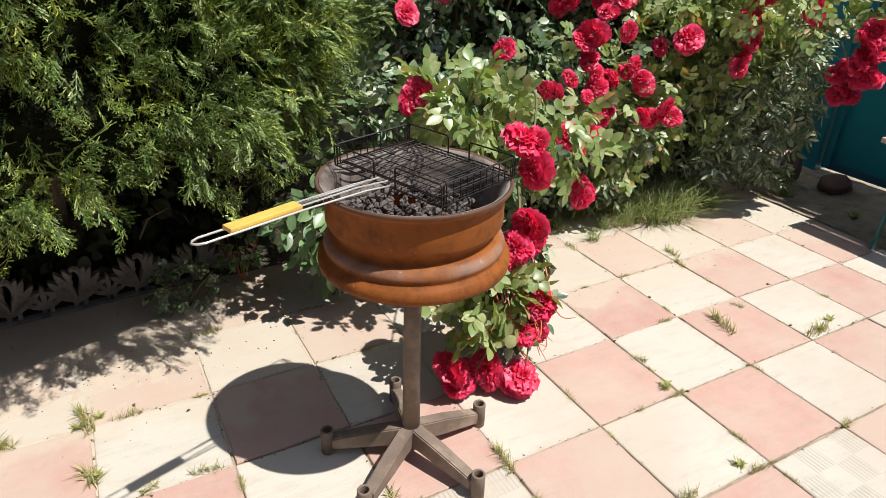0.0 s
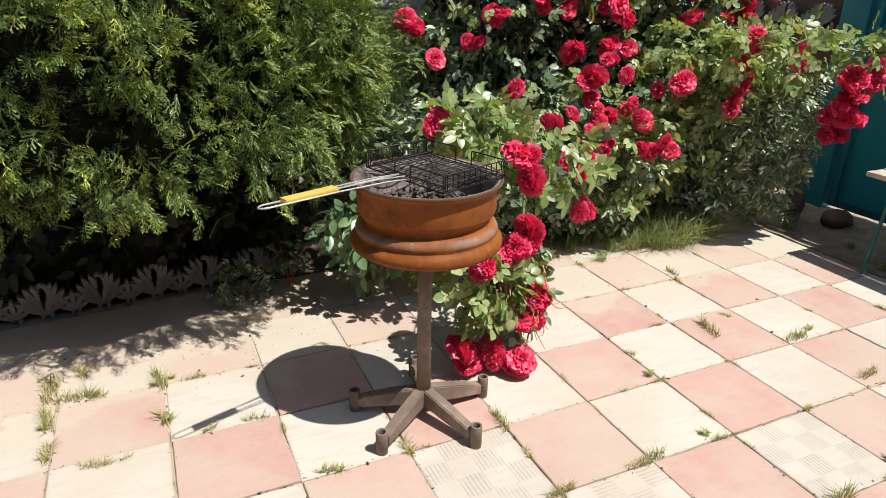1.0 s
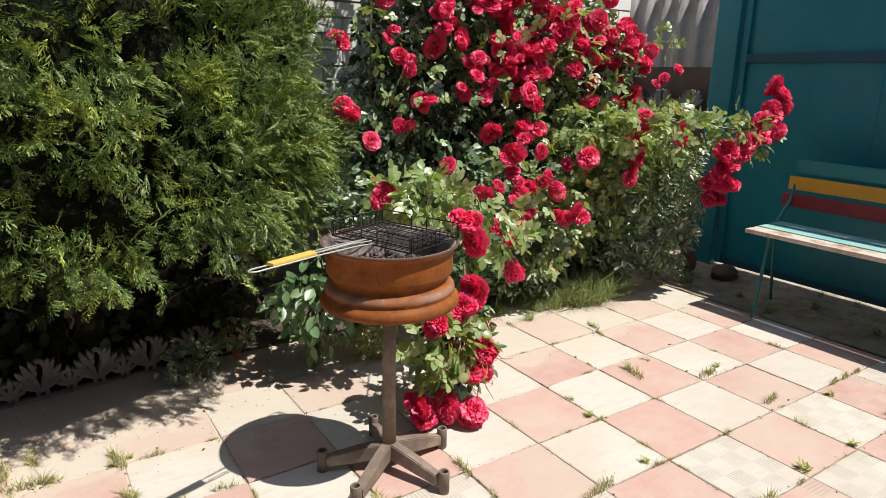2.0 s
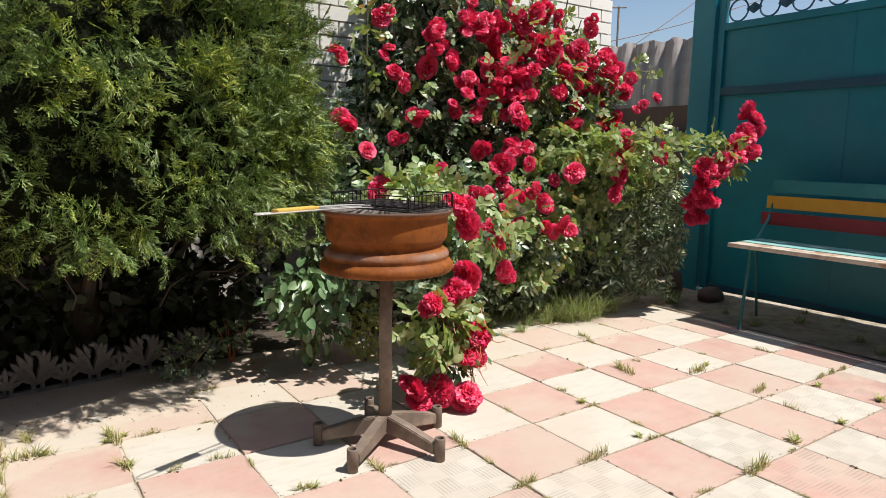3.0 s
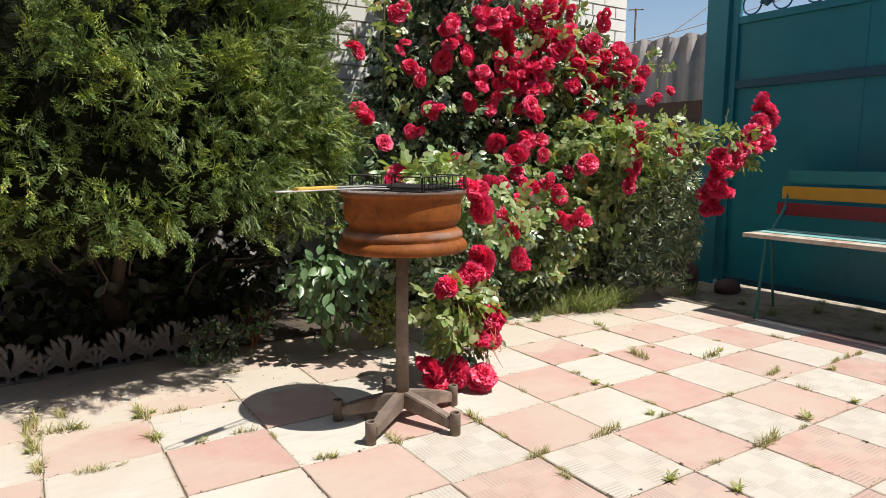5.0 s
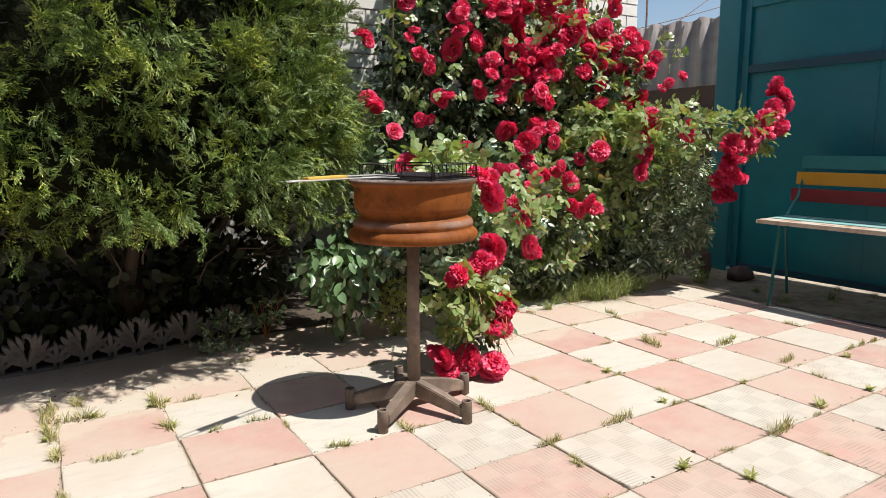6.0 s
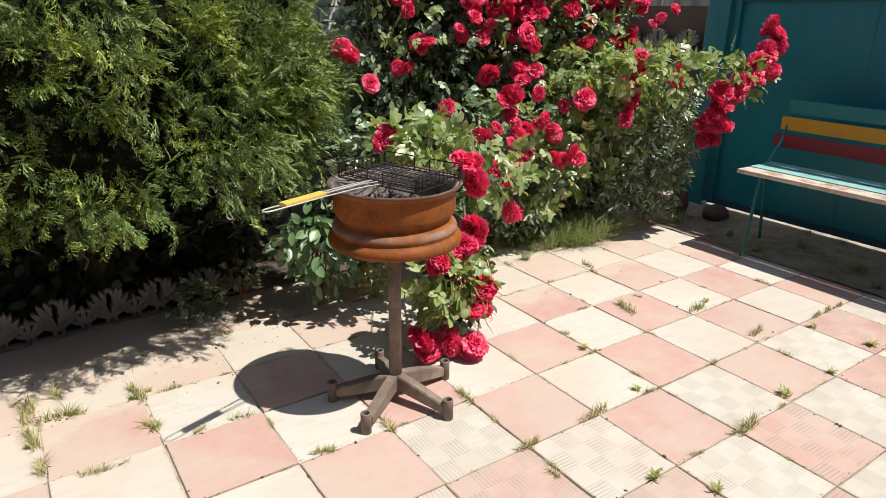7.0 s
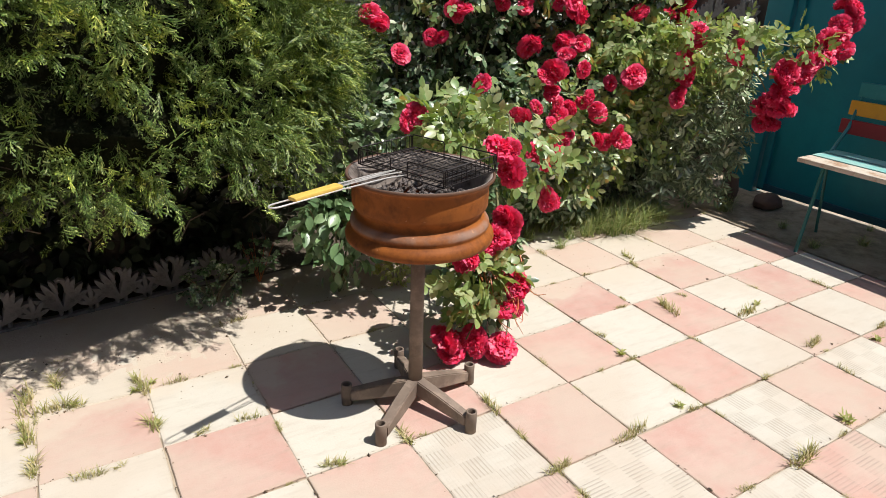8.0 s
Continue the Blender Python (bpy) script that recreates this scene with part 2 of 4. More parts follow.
GRASS = leaf_mat("grass_blades", [(0.0, (0.20, 0.24, 0.06)), (0.4, (0.33, 0.33, 0.10)), (0.7, (0.48, 0.41, 0.19)), (1.0, (0.58, 0.48, 0.29))], 0.6, 0.25)
TALL_GRASS = leaf_mat("tall_grass_blades", [(0.0, (0.13, 0.22, 0.06)), (0.45, (0.25, 0.34, 0.10)), (0.75, (0.42, 0.46, 0.19)), (1.0, (0.60, 0.55, 0.32))], 0.5, 0.3)
WEED = leaf_mat("weed_leaves", [(0.0, (0.30, 0.36, 0.10)), (0.6, (0.40, 0.44, 0.14)), (1.0, (0.52, 0.48, 0.20))], 0.5, 0.4)
# leaf colour darkened to stand in for deep shade inside and under shrubs
SHADE_LEAF = leaf_mat("shade_dark_leaves", [(0.0, (0.020, 0.028, 0.013)), (1.0, (0.045, 0.06, 0.026))], 0.6, 0.1)
PETAL = leaf_mat("red_rose_petals", [(0.0, (0.80, 0.008, 0.055)), (0.5, (0.92, 0.022, 0.12)), (0.8, (0.94, 0.05, 0.19)), (1.0, (0.95, 0.22, 0.40))], 0.42, 0.48, tint=(1.0, 0.75, 0.85))



def pale_edges(m, lo, hi, colour):
    """Petal rims paler than the heart of the bloom."""
    N, L = m.node_tree.nodes, m.node_tree.links
    P = N["Principled BSDF"]
    old = P.inputs["Base Color"].links[0].from_socket
    ln = N.new("ShaderNodeVectorMath")
    ln.operation = "LENGTH"
    L.new(N.new("ShaderNodeTexCoord").outputs["Object"], ln.inputs[0])
    L.new(mix(N, L, ramp(N, L, ln.outputs["Value"], [(lo, (0, 0, 0)), (hi, (0.45, 0.45, 0.45))]), old, colour), P.inputs["Base Color"])


pale_edges(PETAL, 0.6, 1.1, (0.94, 0.12, 0.28))


# ---- builders ----
def finish(name, me, material, parent=None, label="", smooth=False):
    ob = new(name, me)
    if material:
        me.materials.append(material)
    if smooth:
        me.polygons.foreach_set("use_smooth", [True] * len(me.polygons))
    if parent:
        ob.parent = parent
    return tagged(ob, label)


def part(name, bm, material, parent=None, label="", smooth=False):
    me = bpy.data.meshes.new(name)
    bm.to_mesh(me)
    bm.free()
    return finish(name, me, material, parent, label, smooth)


def thing(name, m, label, category, group="", kind=""):
    e = new(name)
    e.empty_display_size = 0.05
    e.matrix_world = m
    return tagged(e, label, category, group, kind)


def box_bm(lo, hi, bevel=0.0, bm=None):
    bm = bm or bmesh.new()
    m = Matrix.LocRotScale([(a + b) / 2 for a, b in zip(lo, hi)], None, [b - a for a, b in zip(lo, hi)])
    r = bmesh.ops.create_cube(bm, size=1, matrix=m)
    if bevel:
        es = list({e for v in r["verts"] for e in v.link_edges})
        bmesh.ops.bevel(bm, geom=es, offset=bevel, segments=2, affect="EDGES", profile=0.7)
    return bm


def tube_bm(points, radius, sides=6, bm=None, closed=False):
    """A round rod along points; radius may be one number or one for each point."""
    bm = bm or bmesh.new()
    pts = [Vector(p) for p in points]
    n = len(pts)
    rad = radius if isinstance(radius, (list, tuple)) else [radius] * n
    rings = []
    for i, p in enumerate(pts):
        a, b = (pts[i - 1], pts[(i + 1) % n]) if closed else (pts[max(i - 1, 0)], pts[min(i + 1, n - 1)])
        d = (b - a).normalized()
        s = d.cross(Vector((0.13, 0.21, 0.97)) if abs(d.z) < 0.9 else Vector((1, 0.1, 0))).normalized()
        u = s.cross(d)
        rings.append([bm.verts.new(p + rad[i] * (math.cos(k * math.tau / sides) * s + math.sin(k * math.tau / sides) * u)) for k in range(sides)])
    for i in range(n if closed else n - 1):
        q, w = rings[i], rings[(i + 1) % n]
        for k in range(sides):
            bm.faces.new((q[k], q[(k + 1) % sides], w[(k + 1) % sides], w[k]))
    if not closed:
        bm.faces.new(rings[0][::-1])
        bm.faces.new(rings[-1])
    return bm


def lathe_bm(profile, steps=64, close=True):
    bm = bmesh.new()
    rings = [[bm.verts.new((r * math.cos(k * math.tau / steps), r * math.sin(k * math.tau / steps), z)) for k in range(steps)] for r, z in profile]
    pairs = list(zip(rings, rings[1:])) + ([(rings[-1], rings[0])] if close else [])
    for a, b in pairs:
        for k in range(steps):
            bm.faces.new((a[k], b[k], b[(k + 1) % steps], a[(k + 1) % steps]))
    bmesh.ops.recalc_face_normals(bm, faces=bm.faces[:])
    return bm


def np_mesh(name, V, F):
    me = bpy.data.meshes.new(name)
    k = F.shape[1]
    me.vertices.add(len(V)), me.loops.add(F.size), me.polygons.add(len(F))
    me.vertices.foreach_set("co", np.ascontiguousarray(V, np.float32).ravel())
    me.loops.foreach_set("vertex_index", np.ascontiguousarray(F, np.int32).ravel())
    me.polygons.foreach_set("loop_start", np.arange(0, F.size, k, dtype=np.int32))
    me.update(calc_edges=True)
    return me


def frames_np(pos, axis, normal, size):
    """Stacks of 3x4 poses: y along axis, z near normal."""
    y = axis / np.linalg.norm(axis, axis=1, keepdims=True)
    x = np.cross(y, normal)
    x /= np.linalg.norm(x, axis=1, keepdims=True) + 1e-9
    z = np.cross(x, y)
    return np.stack([x * size[:, None], y * size[:, None], z * size[:, None], pos], axis=2)


def scatter(name, templates, poses, pick):
    Vs, Fs, base = [], [], 0
    for k, (V, F) in enumerate(templates):
        M = poses[pick == k]
        if not len(M):
            continue
        W = np.einsum("nij,vj->nvi", M[:, :, :3], V) + M[:, None, :, 3]
        Fs.append((F[None] + (base + np.arange(len(M)) * len(V))[:, None, None]).reshape(-1, F.shape[1]))
        Vs.append(W.reshape(-1, 3))
        base += len(M) * len(V)
    return np_mesh(name, np.concatenate(Vs), np.concatenate(Fs))


rng = np.random.default_rng(7)


def unit(n):
    v = rng.normal(size=(n, 3))
    return v / np.linalg.norm(v, axis=1, keepdims=True)


# ---- ground and floor ----
def grid_mesh(name, xs, ys, f):
    V = np.array([(x, y, f(x, y)) for y in ys for x in xs])
    n = len(xs)
    F = np.array([(j * n + i, j * n + i + 1, j * n + n + i + 1, j * n + n + i) for j in range(len(ys) - 1) for i in range(n - 1)])
    return np_mesh(name, V, F)


def soil_height(x, y):
    bed = max(0.0, min(1.0, (y - 1.27) / 0.2)) * (1.0 if -4 < x < 3.2 and y < 2.4 else 0.0)
    sand = max(0.0, min(1.0, (y - (0.25 if x < 0.5 else 0.5) + 0.35 * noise.noise((x * 2.2, y * 2.2, 8))) / 0.3))
    joint = 0.0022 * noise.noise((x * 1.7, y * 1.7, 6)) if abs(x) < 6 and abs(y) < 6 else 0.0
    return -0.0070 + joint + 0.0015 * sand * (1 - bed) + bed * (0.03 + 0.03 * noise.noise((x * 4, y * 4, 0))) + (0.0015 * noise.noise((x * 9, y * 9, 3)) if abs(x) < 6 and abs(y) < 6 else 0)


fine = list(np.arange(-4, 4.01, 0.08))
far = [6, 10, 20, 60, 200, 900]
axis_pts = [-v for v in far[::-1]] + fine + far
tagged(finish("ground", grid_mesh("ground", axis_pts, axis_pts, soil_height), SOIL), "bare brown soil under and beside the paving", "ground", kind="structure")

# bed soil made darker in colour to carry the shade under the thuja
SHADE_SOIL = surface("shade_dark_bed_soil", (0.06, 0.046, 0.034), (0.09, 0.07, 0.05), 10, 0.95, stain=(0.075, 0.06, 0.04), bump_s=0.9, bump_d=0.012, grain=50)
bed_ob = finish("flower_bed", grid_mesh("flower_bed", list(np.arange(-4, 3.2, 0.06)), list(np.arange(1.24, 2.15, 0.06)), lambda x, y: soil_height(x, y) + 0.012 + 0.012 * noise.noise((x * 11, y * 11, 5))), SHADE_SOIL)
strip = finish("gate_strip", grid_mesh("gate_strip", list(np.arange(2.705, 3.5, 0.05)), list(np.arange(-4, 1.25, 0.06)), lambda x, y: 0.003 + 0.004 * noise.noise((x * 9, y * 9, 5)) + 0.004 * noise.noise((x * 30, y * 30, 2))), SOIL)
tagged(strip, "dark bare soil strip along the gate", "soil", kind="structure")
tagged(bed_ob, "flower bed soil, darkened in colour for the shade under the shrubs", "soil", kind="structure")

SAND = surface("cement_dust", (0.52, 0.44, 0.35), (0.45, 0.375, 0.30), 6, 0.95, stain=(0.47, 0.36, 0.29), stain_scale=3, bump_s=0.5, bump_d=0.004, grain=120)


def drift_height(x, y):
    edge = 0.64 + 0.42 * max(0.0, min(1.0, (x + 0.1) / 0.4))
    m = (y - edge) / 0.28 + 0.9 * noise.noise((x * 2.7, y * 2.7, 4)) + 0.9 * noise.noise((x * 11, y * 11, 9)) + 0.35 * noise.noise((x * 37, y * 37, 2))
    return -0.005 + 0.0062 * max(0.0, min(1.0, 0.5 * m + 0.5)) + 0.0007 * noise.noise((x * 45, y * 45, 1))


drift = finish("sand_drift", grid_mesh("sand_drift", list(np.arange(-2.4, 2.96, 0.025)), list(np.arange(0.35, 1.27, 0.025)), drift_height), SAND, smooth=True)
tagged(drift, "pale sand and cement dust trodden over the tiles", "sand", kind="structure")

T = 0.30
floor = thing("floor", pose(0, 0, 0), "checkered paving of pink and cream concrete tiles with weedy joints", "paving", kind="structure")


def tile_mesh(name, seed):
    """A slab with a worn, slightly chipped rim."""
    r = random.Random(seed)
    h, n = T / 2 - 0.0012, 7
    rim = []
    for k in range(4):
        c, s = (1, 0, -1, 0)[k], (0, 1, 0, -1)[k]
        for i in range(n):
            u = h * (2 * i / n - 1)
            chip = 0.004 if r.random() < 0.1 else 0.0012
            rim.append((h * c - u * s, h * s + u * c, r.uniform(0.0, chip), (c, s) if i else (c + s, s - c)))
    m = len(rim)
    V = [(x - d[0] * q, y - d[1] * q, -0.04) for x, y, q, d in rim]
    V += [(x - d[0] * q, y - d[1] * q, -0.0022 - 0.4 * q) for x, y, q, d in rim]
    V += [(x - d[0] * (q + 0.0022), y - d[1] * (q + 0.0022), 0.0) for x, y, q, d in rim]
    F = [(a * m + k, a * m + (k + 1) % m, a * m + m + (k + 1) % m, a * m + m + k) for a in (0, 1) for k in range(m)]
    F.append(tuple(range(2 * m, 3 * m)))
    me = bpy.data.meshes.new(name)
    me.from_pydata(V, [], F)
    me.update()
    return me


tile_data = {}
for pink, mats in ((True, PINK), (False, CREAM)):
    for k, mt in enumerate(mats):
        tile_data[pink, k] = [tile_mesh("tile", 10 * k + q + 100 * pink) for q in range(4)]
        for me in tile_data[pink, k]:
            me.materials.append(mt)


def place_tiles(i0, i1, j0, j1):
    for i in range(i0, i1):
        for j in range(j0, j1):
            if i >= 9:
                continue
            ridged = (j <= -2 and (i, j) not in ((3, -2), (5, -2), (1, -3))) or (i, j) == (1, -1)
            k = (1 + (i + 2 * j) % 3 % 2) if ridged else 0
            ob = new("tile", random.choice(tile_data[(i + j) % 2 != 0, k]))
            ob.parent = floor
            tilt = 0.2
            ob.matrix_world = pose((i + 0.5) * T + random.uniform(-0.002, 0.002), (j + 0.5) * T + random.uniform(-0.002, 0.002), random.uniform(-0.002, 0.0005),
                                   random.uniform(-tilt, tilt), random.uniform(-tilt, tilt), random.uniform(-0.5, 0.5))


# ---- brick building, fence ----
WALL_Y, WALL_X = 2.15, 3.58
wall = thing("wall_building", pose(0, 0, 0), "white silicate brick wall of a low building behind the roses", "wall", kind="structure")
part("wall_core", box_bm((-4.0, WALL_Y + 0.012, -0.05), (WALL_X - 0.012, WALL_Y + 2.5, 3.0)), MORTAR, wall)


# two unseen walls, added to hold back skylight and deepen the shadows
PLASTER = surface("grey_brown_plaster", (0.20, 0.17, 0.14), (0.15, 0.13, 0.11), 4, 0.9, stain=(0.11, 0.095, 0.08), bump_s=0.5, grain=70)
rear_wall = part("sky_blocker_rear", box_bm((-5.0, -4.3, -0.05), (3.4, -4.0, 4.6)), PLASTER)
tagged(rear_wall, "unseen plain plastered wall added behind the camera to block skylight", "wall", kind="structure")
side = part("sky_blocker_left", box_bm((-4.8, -4.0, -0.05), (-4.55, 4.6, 2.9)), PLASTER)
tagged(side, "unseen plain plastered wall added on the left to block skylight", "wall", kind="structure")


def fence_panel():
    f = thing("corrugated_fence", pose(3.62, 1.3, 0), "faded grey-brown corrugated sheet fence behind the gate post", "fence")
    V, F = [], []
    n = 96
    top = [1.74 + 0.05 * k / n + 0.012 * math.sin(k * 0.4) for k in range(n + 1)]
    for k in range(n + 1):
        y = 1.3 * k / n
        x = 0.011 * max(-1, min(1, 1.6 * math.sin(y * math.tau / 0.15)))
        V += [(x, y, 1.27), (x, y, top[k]), (x + 0.002, y, 1.27), (x + 0.002, y, top[k])]
    for k in range(n):
        a = 4 * k
        F += [(a, a + 4, a + 5, a + 1), (a + 2, a + 3, a + 7, a + 6), (a + 1, a + 5, a + 7, a + 3)]
    finish("sheet", np_mesh("sheet", np.array(V), np.array(F)), SHEET, f)
    part("base_wall", box_bm((-0.06, 0, -0.02), (0.12, 1.3, 0.94), 0.01), STONE, f, "dark masonry base")
    part("upper_wall", box_bm((0.016, 0, 0.94), (0.12, 1.3, 1.285), 0.006), STONE, f, "dark shaded masonry under the sheet")
    part("rail", box_bm((0.02, 0, 1.55), (0.05, 1.3, 1.59), 0.004), TEAL_DARK, f)


fence_panel()


# ---- gate ----
def gate():
    g = thing("metal_gate", pose(3.35, 0, 0), "teal painted sheet metal gate with a wrought lattice along its top", "gate")
    y0, y1, bottom = 1.035, -3.2, 0.034
    part("post", box_bm((-0.03, 1.045, -0.03), (0.12, 1.205, 2.45), 0.008), TEAL, g)
    edges = [y0, 0.22, -0.60, -1.42, -2.3, y1]
    for a, b in zip(edges, edges[1:]):
        part("panel", box_bm((0.020, b, bottom), (0.026, a, 1.30)), TEAL, g)
        part("panel", box_bm((0.020, b, 1.34), (0.026, a, 1.70)), TEAL, g)
    for y in edges[1:-1]:
        part("seam_strip", box_bm((0.0175, y - 0.006, bottom + 0.03), (0.0205, y + 0.006, 1.295), 0.001), TEAL, g)
        part("seam_strip", box_bm((0.0175, y - 0.006, 1.345), (0.0205, y + 0.006, 1.70), 0.001), TEAL, g)
    part("rail", box_bm((0.0, y1, 1.295), (0.035, y0, 1.345), 0.004), TEAL_DARK, g)
    part("rail", box_bm((0.0, y1, 1.70), (0.04, y0, 1.745), 0.004), TEAL, g)
    part("rail", box_bm((0.0, y1, 1.885), (0.04, y0, 1.925), 0.004), TEAL, g)
    part("rail", box_bm((0.0, y1, bottom - 0.01), (0.035, y0, bottom + 0.03), 0.004), TEAL_DARK, g)
    part("stile", box_bm((-0.002, y0 - 0.045, bottom), (0.038, y0, 1.93), 0.004), TEAL, g)
    y = y0 - 0.12
    while y > -1.6:
        ring = [(0.02, y + 0.062 * math.cos(a), 1.815 + 0.066 * math.sin(a)) for a in np.linspace(0, math.tau, 20, endpoint=False)]
        part("ring", tube_bm(ring, 0.006, 6, closed=True), TEAL_DARK, g)
        bm = bmesh.new()
        v = [bm.verts.new((0.02 + dx, y - 0.1 + dy, 1.815 + dz)) for dx, dy, dz in ((0, 0.055, 0), (0, 0, 0.034), (0, -0.055, 0), (0, 0, -0.034), (-0.008, 0, 0), (0.008, 0, 0))]
        for a in range(4):
            bm.faces.new((v[a], v[(a + 1) % 4], v[4]))
            bm.faces.new((v[(a + 1) % 4], v[a], v[5]))
        part("leaf_ornament", bm, TEAL_DARK, g)
        y -= 0.2


gate()


# ---- bench ----
def bench():
    b = thing("garden_bench", pose(2.68, 0.44, 0), "garden bench with teal, yellow and red slats on thin legs", "bench")
    ln = 1.75
    for k, (x0, x1, mt, lab) in enumerate(((0.0, 0.105, SEAT_PAINT, "sun-bleached worn seat board"), (0.115, 0.215, SEAT_TEAL, "teal seat board"), (0.225, 0.325, SEAT_TEAL, "teal seat board"))):
        part("seat_board", box_bm((x0, -ln, 0.427 + 0.002 * k), (x1, 0.0, 0.449 + 0.002 * k), 0.004), mt, b, lab)
    for z, mt, lab, dx, y0 in ((0.745, BENCH_TEAL, "teal back slat", 0.435, 0.02), (0.655, BENCH_YELLOW, "yellow back slat", 0.415, 0.035), (0.562, BENCH_RED, "red back slat", 0.395, 0.05)):
        part("back_slat", box_bm((dx, -ln, z - 0.036), (dx + 0.02, y0, z + 0.036), 0.004), mt, b, lab)
    for y, yb in ((-0.11, 0.0), (-0.95, -0.85), (-1.65, -1.6)):
        part("front_leg", tube_bm([(0.05, y, 0.428), (-0.03, y - 0.012, -0.002)], 0.009), LEG_GREEN, b)
        part("back_leg", tube_bm([(0.28, yb, 0.43), (0.33, yb - 0.01, -0.002)], 0.008), LEG_GREEN, b)
        part("back_support", tube_bm([(0.27, yb, 0.43), (0.39, yb, 0.56), (0.46, yb, 0.775)], 0.009), BENCH_TEAL, b)
        part("brace", tube_bm([(0.03, y, 0.418), (0.3, y, 0.418)], 0.009), BENCH_TEAL, b)


bench()


# ---- brazier made of a wheel rim ----
BX, BY = 0.401, 0.141


def brazier():
    b = thing("wheel_rim_brazier", pose(BX, BY, 0), "rusty car wheel rim brazier on a five-footed iron stand", "brazier")
    prof = [(0.1965, 0.7455), (0.1985, 0.742), (0.198, 0.737), (0.1925, 0.732), (0.1860, 0.728), (0.1830, 0.722), (0.1825, 0.700), (0.1825, 0.664), (0.1790, 0.656), (0.1705, 0.648), (0.1670, 0.640), (0.1680, 0.632), (0.1760, 0.627),
            (0.1850, 0.621), (0.1885, 0.613), (0.1880, 0.606), (0.1850, 0.601), (0.1870, 0.597), (0.1940, 0.592), (0.2005, 0.585), (0.2025, 0.576), (0.2005, 0.565), (0.195, 0.561), (0.188, 0.568), (0.176, 0.600), (0.163, 0.622),
            (0.160, 0.642), (0.165, 0.655), (0.173, 0.665), (0.173, 0.700), (0.1745, 0.723), (0.184, 0.735), (0.192, 0.743)]
    rim = part("rim", lathe_bm(prof, 96), WORN_RIM, b, "rusty orange-brown steel wheel rim", True)
    rim.location = (0.003, -0.004, 0)
    part("liner", lathe_bm([(0.1905, 0.7425), (0.1825, 0.7352), (0.1710, 0.7235), (0.1695, 0.700), (0.1695, 0.6655), (0.1615, 0.6555), (0.1565, 0.642), (0.1550, 0.642), (0.1600, 0.6565), (0.1680, 0.6665), (0.1680, 0.700),
                            (0.1695, 0.7243), (0.1815, 0.7367), (0.1898, 0.7438)], 96), SOOT, rim, "soot and ash coated inside", True)
    part("disc", lathe_bm([(0.001, 0.622), (0.05, 0.622), (0.12, 0.606), (0.1775, 0.5965), (0.1755, 0.602), (0.12, 0.614), (0.05, 0.63), (0.001, 0.63)], 48), RUST, rim)
    bm = bmesh.new()
    for k in range(280):
        r, a = 0.146 * math.sqrt(random.random()), random.uniform(0, math.tau)
        s = random.uniform(0.006, 0.017)
        m = Matrix.Translation((r * math.cos(a), r * math.sin(a), 0.638 + s * 0.6 + random.uniform(0, 0.025))) @ Euler([random.uniform(0, 6) for _ in range(3)]).to_matrix().to_4x4() @ Matrix.Diagonal((s, s * random.uniform(0.5, 0.9), s * random.uniform(0.4, 0.8), 1))
        bmesh.ops.create_icosphere(bm, subdivisions=1, radius=1, matrix=m)
    tagged(part("charcoal", bm, ASH, b, "grey ash and burnt charcoal"), kind="stuff")
    part("pole", tube_bm([(0, 0, 0.07), (0.001, 0, 0.35), (0.003, -0.002, 0.606)], [0.0215, 0.020, 0.0195], 20), IRON, b, smooth=True)
    part("collar", lathe_bm([(0.0, 0.562), (0.035, 0.565), (0.062, 0.585), (0.062, 0.604), (0.0, 0.604)], 32, False), RUST, b, smooth=True)
    for a in (-67.6, 4, 76, 151, 214):
        c, s = math.cos(radians(a)), math.sin(radians(a))
        bm = bmesh.new()
        for d, w, z0, z1 in ((0.0, 0.017, 0.045, 0.10), (0.1, 0.0165, 0.030, 0.078), (0.196, 0.0145, 0.016, 0.05)):
            for side, z in ((-w, z0), (w, z0), (w, z1), (-w, z1)):
                bm.verts.new((c * d - s * side, s * d + c * side, z))
        bm.verts.ensure_lookup_table()
        v = bm.verts
        for q in (0, 4):
            for k in range(4):
                bm.faces.new((v[q + k], v[q + (k + 1) % 4], v[q + 4 + (k + 1) % 4], v[q + 4 + k]))
        bm.faces.new([v[k] for k in (3, 2, 1, 0)]), bm.faces.new([v[k] for k in (8, 9, 10, 11)])
        bmesh.ops.recalc_face_normals(bm, faces=bm.faces[:])
        bmesh.ops.bevel(bm, geom=bm.edges[:], offset=0.003, segments=2, affect="EDGES")
        leg = part("leg", bm, IRON, b)
        sock = part("socket", lathe_bm([(0.0165, 0.0), (0.0165, 0.068), (0.0155, 0.07), (0.0115, 0.07), (0.011, 0.068), (0.011, 0.0)], 20), IRON, leg, "open iron tube foot", True)
        sock.location = (c * 0.208, s * 0.208, 0)
    return b


brazier()


